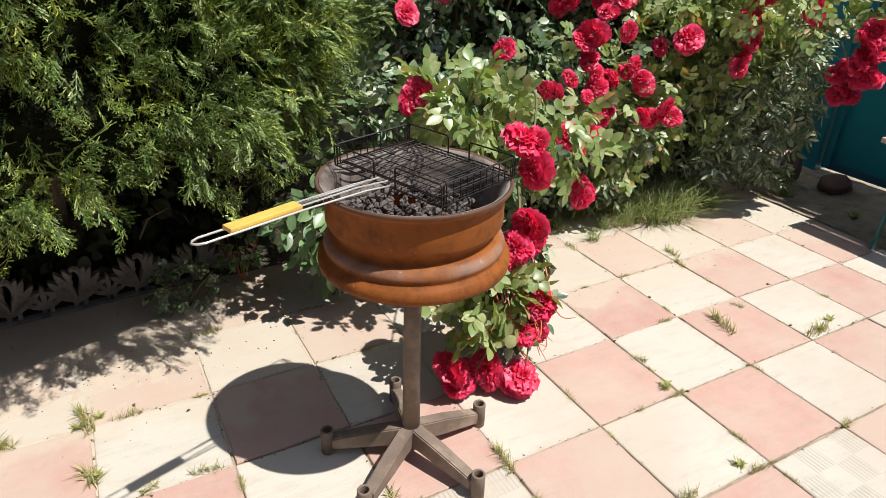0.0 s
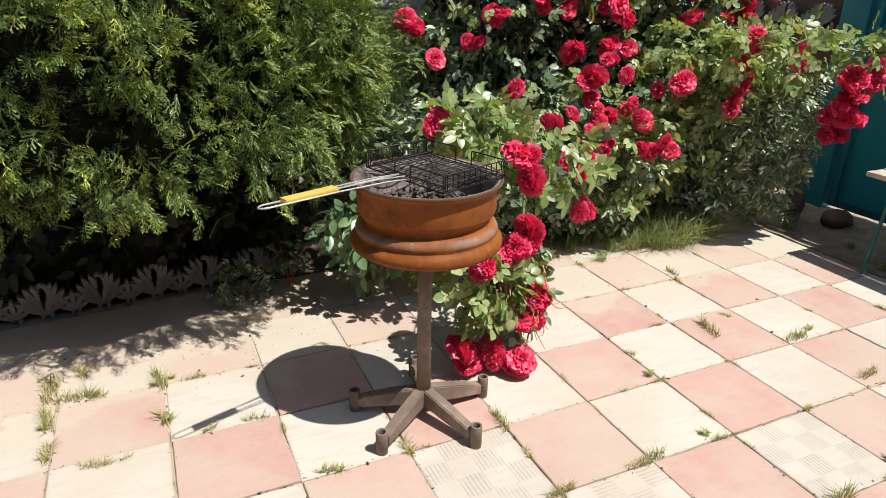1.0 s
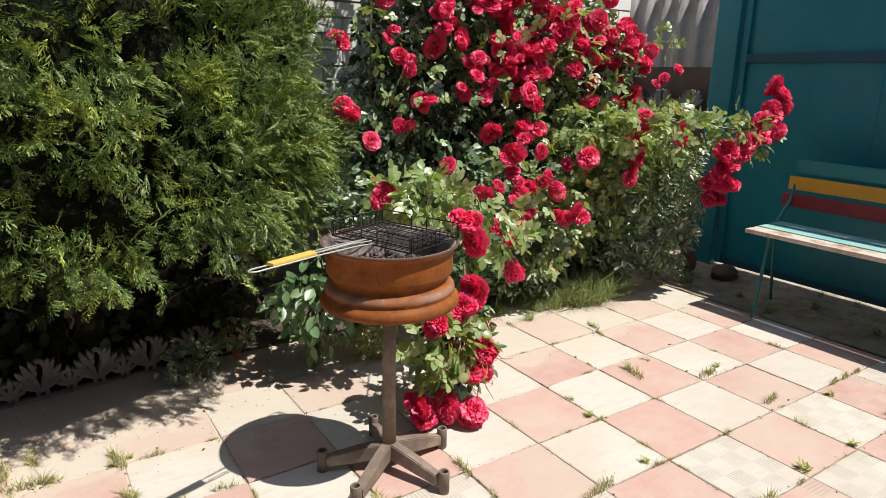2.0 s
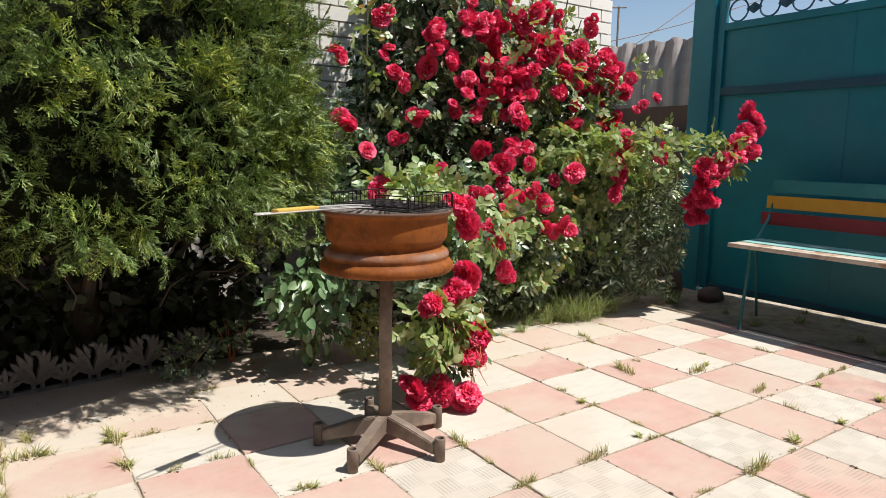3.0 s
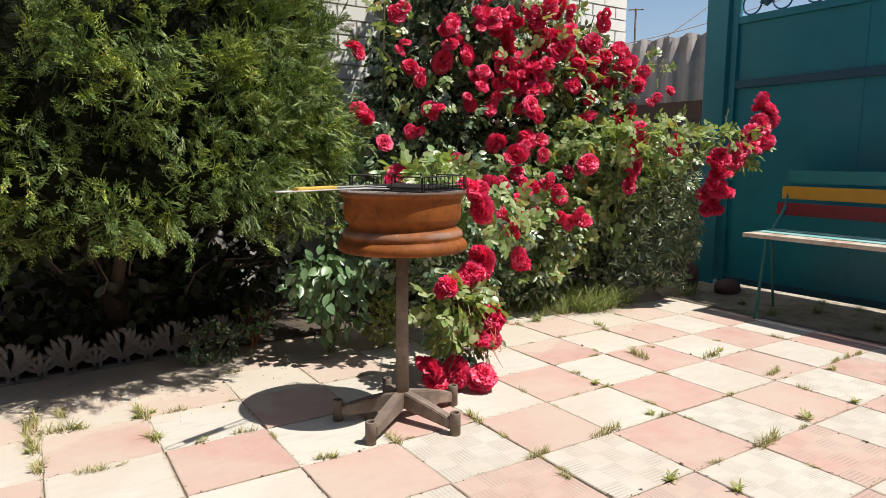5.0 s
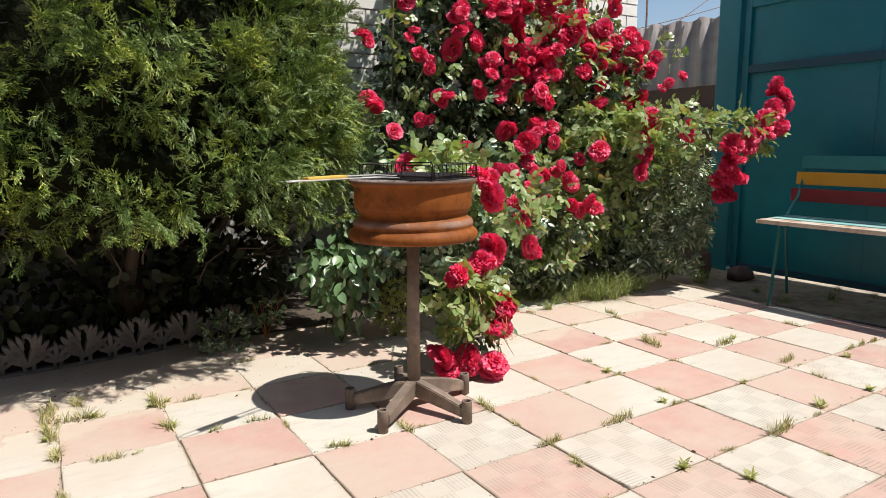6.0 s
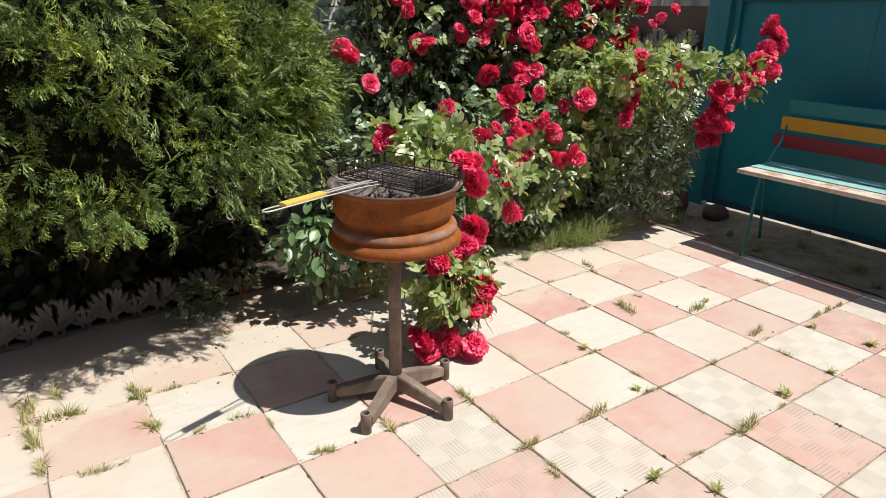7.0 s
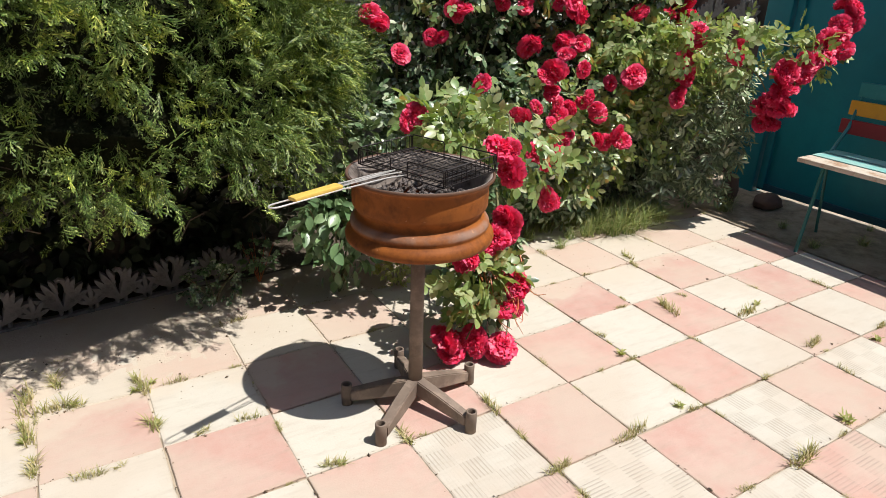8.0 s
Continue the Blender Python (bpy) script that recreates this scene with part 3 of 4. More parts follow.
def grill_basket():
    g = thing("grill_basket", pose(0.425, 0.150, 0.7475, 0, -0.6, 18.5), "blackened wire grill basket with a yellow wooden handle", "grill basket")
    x0, x1, w, h = -0.101, 0.112, 0.150, 0.043
    wire = 0.0012

    def rod(pts, name="wire", mt=BLACK_WIRE, r=wire, parent=g, label="", closed=False):
        return part(name, tube_bm(pts, r, 5, closed=closed), mt, parent, label)

    rod([(x0, -w, 0), (x1, -w, 0), (x1, w, 0), (x0, w, 0)], "rim_wire", r=0.0021, closed=True)
    n = 17
    for k in range(n):
        y = -w + 2 * w * (k + 0.5) / n
        rod([(x0, y, 0.0), (x1, y, 0.0)], "bar")
    for k in range(6):
        x = x0 + (x1 - x0) * (k + 0.5) / 6
        rod([(x, -w, 0.003), (x, w, 0.003)], "cross_bar")
    for x in (x0, x1):
        for a, c in ((-w, -0.03), (0.03, w)):
            rod([(x, a, 0.0), (x, a, h - 0.004), (x, a + 0.004, h), (x, c - 0.004, h), (x, c, h - 0.004), (x, c, 0.0)], "end_loop", r=0.0019)
    for s in (-w, w):
        rod([(x0 + 0.006, s, 0.0), (x0 + 0.006, s, h - 0.003), (x0 + 0.01, s, h), (x1 - 0.01, s, h), (x1 - 0.006, s, h - 0.003), (x1 - 0.006, s, 0.0)], "side_loop", r=0.0019)
        for k in range(11):
            x = x0 + (x1 - x0) * (k + 0.7) / 11.4
            rod([(x, s, 0.0), (x, s, h)], "side_wire", r=0.0013)
        if s < 0:
            rod([(x0, s, h * 0.5), (x1, s, h * 0.5)], "side_wire")
    rod([(x0 + 0.012, -w + 0.012, 0.010), (x1 - 0.008, -w + 0.012, 0.010), (x1 - 0.008, w - 0.012, 0.010), (x0 + 0.012, w - 0.012, 0.010)], "lid_frame", r=0.002, closed=True)
    for k in range(12):
        y = -w + 0.024 + (2 * w - 0.048) * k / 11
        rod([(x0 + 0.012, y, 0.0115), (x1 - 0.008, y, 0.0115)], "lid_bar")
    hd = part("handle", tube_bm([(x0 - 0.002, 0.024, 0.006), (x0 - 0.06, 0.018, 0.010), (-0.30, 0.0125, 0.013), (-0.480, 0.0125, 0.015), (-0.492, 0.008, 0.015), (-0.497, 0.0, 0.015), (-0.492, -0.008, 0.015), (-0.480, -0.0125, 0.015),
                                 (-0.30, -0.0125, 0.013), (x0 - 0.06, -0.018, 0.010), (x0 - 0.002, -0.024, 0.006)], 0.0020, 8), CHROME, g, "bright steel wire handle", True)
    for y in (-0.009, 0.009):
        rod([(x0 - 0.002, y * 1.3, 0.012), (-0.18, y, 0.018), (-0.31, y, 0.020)], "lid_handle_wire", CHROME, 0.0017, hd)
    part("grip", box_bm((-0.437, -0.0135, 0.0145), (-0.300, 0.0135, 0.0235), 0.0035), YELLOW_WOOD, hd, "yellow wooden grip")


grill_basket()


# ---- leaves ----
def leaflet(y, ang, ln, wd, fold=0.22, fine=False):
    """Outline of one leaflet as a strip of quads folded along its midrib."""
    V, F = [], []
    prof = [(0, 0.08), (0.3, 0.88), (0.68, 0.92), (1.0, 0.03)]
    if fine:
        prof = [(0, 0.10), (0.10, 0.52), (0.28, 0.90), (0.48, 1.0), (0.68, 0.86), (0.86, 0.48), (1.0, 0.03)]
    c, s = math.cos(ang), math.sin(ang)
    for f, w in prof:
        for e in (-1, 0, 1):
            px, py, pz = e * w * wd, f * ln, abs(e) * fold * w * wd - 0.14 * ln * f * f
            V.append((c * px + s * py, y - s * px + c * py, pz))
    for k in range(len(prof) - 1):
        for e in (0, 1):
            a = 3 * k + e
            F.append((a, a + 1, a + 4, a + 3))
    return V, F


def compound(seed, slim=1.0, length=1.0, fine=False):
    r = random.Random(seed)
    V, F = [], []
    for y, a in ((1.0, 0), (0.72, 1.05), (0.72, -1.05), (0.38, 1.2), (0.38, -1.2)):
        v, f = leaflet(y * 0.6, a + r.uniform(-0.2, 0.2), r.uniform(0.36, 0.46) * length, 0.15 * slim, 0.22, fine)
        b = len(V)
        dz = r.uniform(-0.05, 0.05)
        V += [(p[0], p[1], p[2] + dz) for p in v]
        F += [tuple(i + b for i in q) for q in f]
    return np.array(V), np.array(F)


LEAVES = [compound(k, s) for k, s in enumerate((1.0, 0.9, 1.1, 0.75))]
NEAR_LEAVES = [compound(k + 20, s, 1.0, True) for k, s in enumerate((1.0, 0.9, 1.12, 0.8))]
LONG_LEAVES = [compound(k + 10, s, 1.45) for k, s in enumerate((0.62, 0.55, 0.7, 0.6))]


def broad_leaf(seed):
    r = random.Random(seed)
    V, F = leaflet(0.0, 0.0, 1.0, r.uniform(0.26, 0.34), 0.3, True)
    return np.array(V), np.array(F)


BROAD = [broad_leaf(k) for k in range(4)]


def leaf_cloud(name, blobs, size, material, parent, droop=0.3, shapes=None):
    pos, out = [], []
    for (cx, cy, cz), (rx, ry, rz), n in blobs:
        d = unit(n)
        rr = 1.0 - 0.45 * rng.random(n) ** 1.6
        lump = np.array([noise.noise(Vector((x[0] * 3 + cx * 5, x[1] * 3, x[2] * 3 + cz))) for x in d])
        p = d * np.array([rx, ry, rz]) * (rr + 0.22 * lump)[:, None] + np.array([cx, cy, cz])
        k = p[:, 2] > 0.02
        pos.append(p[k]), out.append(d[k])
    pos, out = np.concatenate(pos), np.concatenate(out)
    m = len(pos)
    ax = out * 0.6 + 0.8 * unit(m) - np.array([0, 0, droop])
    nr = np.array([0.15, -0.35, 0.6]) + 0.35 * out + 0.85 * unit(m)
    P = frames_np(pos, ax, nr, rng.uniform(size * 0.7, size * 1.25, m))
    return tagged(finish(name, scatter(name, shapes or LEAVES, P, rng.integers(0, 4, m)), material, parent), kind="stuff")


# ---- thuja ----
def frond(seed):
    """A flat fan of scale-leaved twigs, 1 long, along y: a stem, side twigs in turn left and right, and their blunt tips."""
    r = random.Random(seed)
    V, F = [], []
    up = Vector((0, 0, 1))

    def twig(p, d, ln, w):
        s = d.cross(up).normalized() * w
        q = p + d * ln
        i = len(V)
        t = up * w * 0.7
        V.extend([p - s * 0.7 + t, p + s * 0.7 - t, q + s * 0.75 - t, q - s * 0.75 + t])
        F.append((i, i + 1, i + 2, i + 3))
        return q

    p, d = Vector((0, 0, 0)), Vector((0, 1, 0))
    n = 8
    for a in range(n):
        d = (d + Vector((r.uniform(-0.13, 0.13), 0, r.uniform(-0.14, 0.06)))).normalized()
        q = twig(p, d, 1.0 / n, 0.017 * (1.2 - 0.5 * a / n))
        side = 1 if a % 2 else -1
        ln = (0.40 * math.sin(math.pi * (0.22 + 0.72 * a / n)) + 0.07) * r.uniform(0.7, 1.2)
        e = (Matrix.Rotation(side * radians(r.uniform(32, 52)), 3, "Z") @ d + up * r.uniform(-0.16, 0.16)).normalized()
        b = p
        k = 2
        for c in range(k):
            e = (Matrix.Rotation(-side * radians(r.uniform(2, 13)), 3, "Z") @ e).normalized()
            b2 = twig(b, e, ln / k, 0.02)
            for sg in (-1, 1):
                if c or r.random() < 0.5:
                    g = Matrix.Rotation(sg * radians(r.uniform(28, 50)), 3, "Z") @ e + up * r.uniform(-0.25, 0.25)
                    twig(b, g.normalized(), ln * r.uniform(0.22, 0.42) * (1.15 - 0.2 * c), 0.0195)
            b = b2
        p = q
    return np.array([tuple(v) for v in V]), np.array(F)


FRONDS = [frond(k) for k in range(7)]


def thuja():
    c = np.array([-0.30, 1.40, 0.0])
    t = thing("thuja", pose(c[0], c[1], 0), "large dense thuja shrub with drooping yellow-green scale sprays", "shrub")
    part("trunk", tube_bm([(0, 0, -0.03), (0.02, 0.0, 0.6), (-0.02, 0.02, 1.6)], [0.06, 0.05, 0.02], 12), BARK, t)
    for k in range(9):
        a = k * 2.4
        part("limb", tube_bm([(0, 0, 0.1 + 0.06 * k), (0.3 * math.cos(a), 0.3 * math.sin(a), 0.35 + 0.1 * k), (0.6 * math.cos(a), 0.6 * math.sin(a), 0.75 + 0.13 * k)], [0.028, 0.02, 0.008], 7), BARK, t)

    def girth(z):
        return float(np.interp(z, [0.1, 0.36, 0.46, 0.6, 0.85, 1.2, 1.5, 1.8, 2.3, 2.6], [0.5, 0.62, 0.86, 0.96, 1.02, 0.99, 0.90, 0.80, 0.52, 0.25]))

    # added solid shell: blocks light and shows as shade between the plumes
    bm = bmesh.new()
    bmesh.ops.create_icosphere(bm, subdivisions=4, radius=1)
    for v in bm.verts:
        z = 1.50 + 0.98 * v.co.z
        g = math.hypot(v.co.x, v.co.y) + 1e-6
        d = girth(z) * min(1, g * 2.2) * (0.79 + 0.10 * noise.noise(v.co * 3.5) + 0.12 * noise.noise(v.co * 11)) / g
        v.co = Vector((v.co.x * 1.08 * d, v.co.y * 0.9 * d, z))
    part("shade_core_shell", bm, CORE, t, "near-black shell standing in for the shade between inner twigs")
    # added filler leaves, coloured as the shade below the crown
    leaf_cloud("undergrowth", [((-0.2, 0.10, 0.24), (1.1, 0.22, 0.28), 800), ((-0.3, -0.06, 0.27), (1.1, 0.10, 0.26), 700), ((-0.2, 0.42, 0.45), (1.25, 0.14, 0.38), 700), ((0.6, 0.45, 0.40), (0.40, 0.12, 0.40), 700)], 0.06, SHADE_LEAF, t, 0.3, BROAD)
    pos, ax, nr, size = [], [], [], []

    def jitter(s):
        return s * Vector([random.uniform(-1, 1) for _ in range(3)])

    for k in range(2850):
        fine_side = 1700 <= k < 2250
        if fine_side:
            a, z = random.uniform(-1.3, 0.0), random.uniform(0.82, 2.3)
        elif k >= 2750:
            a, z = random.uniform(-math.pi, math.pi), random.uniform(2.2, 2.55)
        elif k >= 2400:
            a, z = random.uniform(-3.0, -0.45), random.uniform(0.62, 1.15)
        elif k >= 2250:
            a, z = random.uniform(0.7, 2.7), random.uniform(0.56, 2.4)
        else:
            a, z = random.uniform(-3.6, 0.75), random.uniform(0.62, 2.5)
        lump = noise.noise((3.2 * a, 4.5 * z, 1.5)) + 0.7 * noise.noise((8 * a, 9 * z, 4))
        if k < 1700 and lump < ((0.06 if z > 1.1 else -0.2) if a < -1.6 else -0.35):
            continue
        deep = random.random() ** 2
        g = girth(z) * (0.86 + 0.10 * lump - 0.20 * deep) * (random.uniform(0.2, 1.0) if k >= 2750 else 1.0)
        out = Vector((math.cos(a), math.sin(a), 0))
        base = Vector((1.08 * g * out.x, 0.9 * g * out.y, z))
        rise = random.choice((-0.6, -0.2, 0.3, 0.8) if z < 1.3 and not fine_side else ((0.7, 1.2, 1.9) if fine_side else (0.2, 0.7, 1.1)))
        axis = (out * 0.75 + jitter(0.45) + Vector((0, 0, rise))).normalized()
        ln = random.uniform(0.10, 0.20)
        face = out * 0.55 + jitter(0.65) + Vector((0, 0, 0.7))
        for q in range(random.randint(7, 10)):
            f = (q + random.random()) / 10
            pos.append(base + axis * ln * f + jitter(0.022))
            ax.append(axis + jitter(0.6) + Vector((0, 0, -0.25 * f)))
            nr.append(face + jitter(0.5))
            size.append(random.uniform(0.045, 0.078) * (0.85 if fine_side else 1.0))
    pos, ax, nr = (np.array([tuple(v) for v in w]) for w in (pos, ax, nr))
    P = frames_np(pos, ax, nr, np.array(size))
    tagged(finish("foliage", scatter("foliage", FRONDS, P, rng.integers(0, len(FRONDS), len(pos))), THUJA, t), kind="stuff")
    # bare brown twigs that show between the plumes
    bm = bmesh.new()
    for k in range(260):
        a, z = random.uniform(-3.4, 0.6), random.uniform(0.42, 2.2)
        out, g = Vector((math.cos(a), math.sin(a), 0)), girth(z)
        p = Vector((1.08 * g * out.x, 0.9 * g * out.y, z))
        p0 = Vector((p.x * 0.62, p.y * 0.62, z - random.uniform(0.0, 0.15)))
        p1 = Vector((p.x * 0.86, p.y * 0.86, z + random.uniform(-0.05, 0.08)))
        tube_bm([p0, p0.lerp(p1, 0.5) + jitter(0.03), p1], [0.004, 0.003, 0.0012], 4, bm)
    tagged(part("bare_wood", bm, BARK, t, "thin brown inner twigs"), kind="stuff")


thuja()


# ---- roses ----
def bloom_mesh(seed, cuts=3):
    """A full double rose, radius about 1, opening along z."""
    r = random.Random(seed)
    V, F = [], []
    rings = [(0.03, 4, 0.34, 86), (0.16, 7, 0.40, 80), (0.34, 9, 0.44, 72), (0.54, 11, 0.44, 62), (0.74, 13, 0.44, 48), (0.90, 14, 0.42, 32), (1.0, 14, 0.40, 12), (1.0, 13, 0.38, -10), (0.9, 11, 0.36, -34)]
    for q, (r0, n, ln0, tilt) in enumerate(rings):
        for k in range(n):
            a = math.tau * k / n + q * 0.7 + r.uniform(-0.25, 0.25)
            tl = radians(tilt + r.uniform(-24, 24))
            ln = ln0 * r.uniform(0.72, 1.2)
            b = len(V)
            half = math.pi / n * r.uniform(1.1, 1.7)
            for i in range(cuts + 1):
                f = i / cuts
                rad = r0 * 0.55 + ln * f * math.cos(tl) + (0.10 * f * f if q > 1 else 0)
                z = -0.1 + ln * f * math.sin(tl) + (0.12 - 0.05 * q) - (0.16 * f ** 3 if q > 1 else 0)
                for e in np.linspace(-1, 1, cuts + 1):
                    w = half * (0.55 + 0.6 * math.sin(math.pi * (0.15 + 0.6 * f)))
                    cup = 0.08 * e * e * (1 if q < 4 else -0.4)
                    ruf = 0.13 * math.sin(5 * e + 2 * k + q) * f
                    rr = rad - cup
                    V.append((rr * math.cos(a + e * w), rr * math.sin(a + e * w), z + ruf + 0.04 * abs(e)))
            c = cuts + 1
            for i in range(cuts):
                for e in range(cuts):
                    F.append((b + c * i + e, b + c * i + e + 1, b + c * i + e + c + 1, b + c * i + e + c))
    return np.array(V), np.array(F)


BLOOMS, FAR_BLOOMS = [], []
for store, cuts in ((BLOOMS, 3), (FAR_BLOOMS, 2)):
    for k in range(5):
        me = np_mesh("flower", *bloom_mesh(k, cuts))
        me.materials.append(PETAL)
        me.polygons.foreach_set("use_smooth", [True] * len(me.polygons))
        store.append(me)


def bloom(p, size, parent, face=(-0.2, -0.7, 0.5)):
    d = (Vector(face) + 0.8 * Vector([random.uniform(-1, 1) for _ in range(3)])).normalized()
    ob = new("flower", random.choice(FAR_BLOOMS if p[1] > 0.95 else BLOOMS))
    ob.parent = parent
    ob.matrix_world = Matrix.Translation(p) @ d.to_track_quat("Z", "Y").to_matrix().to_4x4() @ Matrix.Rotation(random.uniform(0, 6), 4, "Z") @ Matrix.Diagonal((size * random.uniform(0.8, 1.15), size * random.uniform(0.8, 1.15), size * random.uniform(0.7, 1.15), 1))
    return ob


def cluster(p, n, spread, size, parent):
    for k in range(n):
        q = Vector(p) + Vector((random.uniform(-1, 1), random.uniform(-0.5, 0.5), random.uniform(-1, 1))) * spread * (0 if k == 0 else 1)
        q.z = max(q.z, 0.035)
        bloom(q, size * random.uniform(0.85, 1.1), parent)


def cane(points, r, parent, mt=CANE):
    pts = [Vector(p) for p in points]
    fine_pts = []
    for i in range(len(pts) - 1):
        p0, p1, p2, p3 = pts[max(i - 1, 0)], pts[i], pts[i + 1], pts[min(i + 2, len(pts) - 1)]
        for k in range(5):
            t = k / 5
            fine_pts.append(0.5 * ((2 * p1) + (p2 - p0) * t + (2 * p0 - 5 * p1 + 4 * p2 - p3) * t * t + (3 * p1 - p0 - 3 * p2 + p3) * t ** 3))
    fine_pts.append(pts[-1])
    n = len(fine_pts)
    return part("cane", tube_bm(fine_pts, [r * (1 - 0.7 * k / n) for k in range(n)], 6), mt, parent)


def rose_bush():
    b = thing("rose_bush", pose(1.5, 1.5, 0), "tall climbing rose bush covered in double red blooms", "rose bush")
    b.matrix_world = Matrix()
    for k in range(22):
        x0 = random.uniform(1.0, 2.2)
        x1 = x0 + random.uniform(-0.35, 0.3)
        cane([(x0, 1.55 + random.uniform(-0.15, 0.2), 0.0), ((x0 + x1) / 2, 1.45 + random.uniform(-0.2, 0.2), 0.7), (x1, 1.3 + random.uniform(-0.15, 0.2), random.uniform(1.2, 2.1))], 0.009, b)
    cane([(2.1, 1.35, 0.6), (2.3, 1.1, 1.25), (2.5, 1.02, 1.38), (2.7, 0.98, 1.38)], 0.004, b)
    cane([(1.9, 1.4, 0.0), (2.1, 1.2, 0.7), (2.45, 0.8, 0.95), (2.75, 0.55, 0.95), (3.0, 0.53, 1.05)], 0.008, b)
    cane([(1.9, 1.4, 0.0), (2.1, 1.2, 0.6), (2.5, 0.75, 0.85), (2.72, 0.66, 0.65)], 0.007, b)
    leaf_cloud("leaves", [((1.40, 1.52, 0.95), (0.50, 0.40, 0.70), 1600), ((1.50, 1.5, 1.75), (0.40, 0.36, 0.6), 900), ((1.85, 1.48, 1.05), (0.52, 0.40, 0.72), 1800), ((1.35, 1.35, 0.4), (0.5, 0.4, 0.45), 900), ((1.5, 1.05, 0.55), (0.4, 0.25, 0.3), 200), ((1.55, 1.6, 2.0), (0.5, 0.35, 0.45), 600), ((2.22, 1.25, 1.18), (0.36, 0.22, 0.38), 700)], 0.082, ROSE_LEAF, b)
    # inner leaves take the same shade-dark colour, for black gaps in the bush
    leaf_cloud("inner_leaves", [((1.45, 1.6, 1.0), (0.42, 0.26, 0.9), 1100), ((1.95, 1.5, 0.75), (0.5, 0.22, 0.65), 900), ((2.4, 1.25, 0.5), (0.36, 0.16, 0.4), 500)], 0.06, SHADE_LEAF, b, 0.3, BROAD)
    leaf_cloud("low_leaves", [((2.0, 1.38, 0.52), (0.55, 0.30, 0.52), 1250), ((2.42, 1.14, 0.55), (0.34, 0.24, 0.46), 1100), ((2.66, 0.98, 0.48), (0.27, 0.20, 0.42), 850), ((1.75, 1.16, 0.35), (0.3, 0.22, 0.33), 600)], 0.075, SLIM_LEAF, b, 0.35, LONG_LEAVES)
    leaf_cloud("arm_leaves", [((2.45, 0.80, 0.93), (0.38, 0.22, 0.13), 190), ((1.50, 1.08, 0.62), (0.36, 0.24, 0.20), 160), ((2.2, 1.0, 0.95), (0.4, 0.2, 0.10), 200), ((1.98, 1.02, 0.70), (0.30, 0.12, 0.22), 130), ((1.72, 0.98, 0.45), (0.34, 0.12, 0.24), 170), ((2.35, 0.95, 0.62), (0.3, 0.12, 0.25), 90), ((2.78, 0.58, 0.92), (0.22, 0.10, 0.12), 90), ((2.15, 1.12, 1.25), (0.32, 0.15, 0.28), 170), ((1.75, 1.12, 1.45), (0.4, 0.12, 0.35), 110), ((1.1, 1.16, 1.35), (0.3, 0.08, 0.45), 70), ((2.58, 1.0, 1.38), (0.13, 0.05, 0.06), 16), ((1.85, 1.12, 1.0), (0.2, 0.1, 0.12), 50), ((2.3, 0.96, 0.80), (0.32, 0.10, 0.20), 130), ((2.0, 1.0, 0.48), (0.3, 0.1, 0.2), 90)], 0.082, YOUNG_LEAF, b)
    near = [(1.18, 0.60, 0.60), (1.28, 0.74, 0.74), (1.40, 0.78, 0.66), (1.62, 0.84, 0.72), (1.50, 0.80, 0.56), (1.30, 0.72, 0.50), (1.74, 0.86, 0.66), (1.10, 0.60, 0.74), (1.85, 0.92, 0.78), (1.55, 0.92, 0.92)]
    for p in near:
        cluster(p, random.choice((1, 1, 2)), 0.045, random.uniform(0.032, 0.044), b)
    upper = [(0.95, 1.17, 1.5), (0.97, 1.17, 1.35), (1.02, 1.17, 1.29), (1.24, 1.2, 1.47), (1.26, 1.25, 1.32), (0.77, 1.2, 1.32), (0.76, 1.2, 1.07), (0.87, 1.15, 0.92), (1.15, 1.17, 1.06), (1.04, 1.2, 0.97), (1.06, 0.86, 0.84), (1.53, 1.17, 1.55),
             (1.46, 1.17, 1.51), (1.58, 1.17, 1.47), (1.62, 1.17, 1.42), (1.56, 1.17, 1.35), (1.71, 1.17, 1.37), (1.8, 1.08, 1.35), (1.89, 1.08, 1.49), (1.79, 1.12, 1.28), (1.73, 1.12, 1.22), (1.94, 1.04, 1.24)]
    middle = [(2.11, 1.08, 1.18), (2.03, 1.08, 1.33), (2.11, 1.08, 1.28), (1.57, 1.17, 1.2), (1.66, 1.17, 1.2), (1.49, 1.17, 1.1), (1.69, 1.17, 1.11), (1.7, 1.08, 1.09), (2.05, 1.08, 1.05), (1.77, 1.08, 0.95), (1.68, 1.08, 0.97),
              (1.57, 1.17, 0.95), (1.6, 0.86, 0.86), (1.68, 0.86, 0.7), (2.33, 1.08, 1.47), (2.36, 1.0, 1.38), (2.23, 1.08, 1.34), (2.29, 1.08, 1.28), (2.41, 1.0, 1.29), (2.52, 1.0, 1.17), (2.31, 1.08, 1.08), (2.26, 0.85, 1.01)]
    outer = [(2.19, 0.85, 0.9), (2.43, 0.75, 0.92), (2.19, 1.08, 1.61), (1.98, 1.08, 1.55), (1.65, 1.17, 1.55), (1.73, 1.17, 1.3), (1.88, 1.08, 1.41), (2.13, 1.08, 1.48), (2.26, 1.08, 1.22), (2.32, 1.0, 1.33), (1.43, 0.86, 0.77),
             (1.52, 0.86, 0.71), (1.4, 0.86, 0.85), (1.9, 0.86, 0.83), (1.3, 0.68, 0.59), (1.73, 0.86, 0.55), (1.87, 0.88, 0.556), (1.18, 0.521, 0.43), (1.342, 0.672, 0.38), (2.26, 0.85, 0.79), (2.21, 0.85, 0.7), (2.7, 1.0, 1.25), (2.45, 1.0, 1.34)]
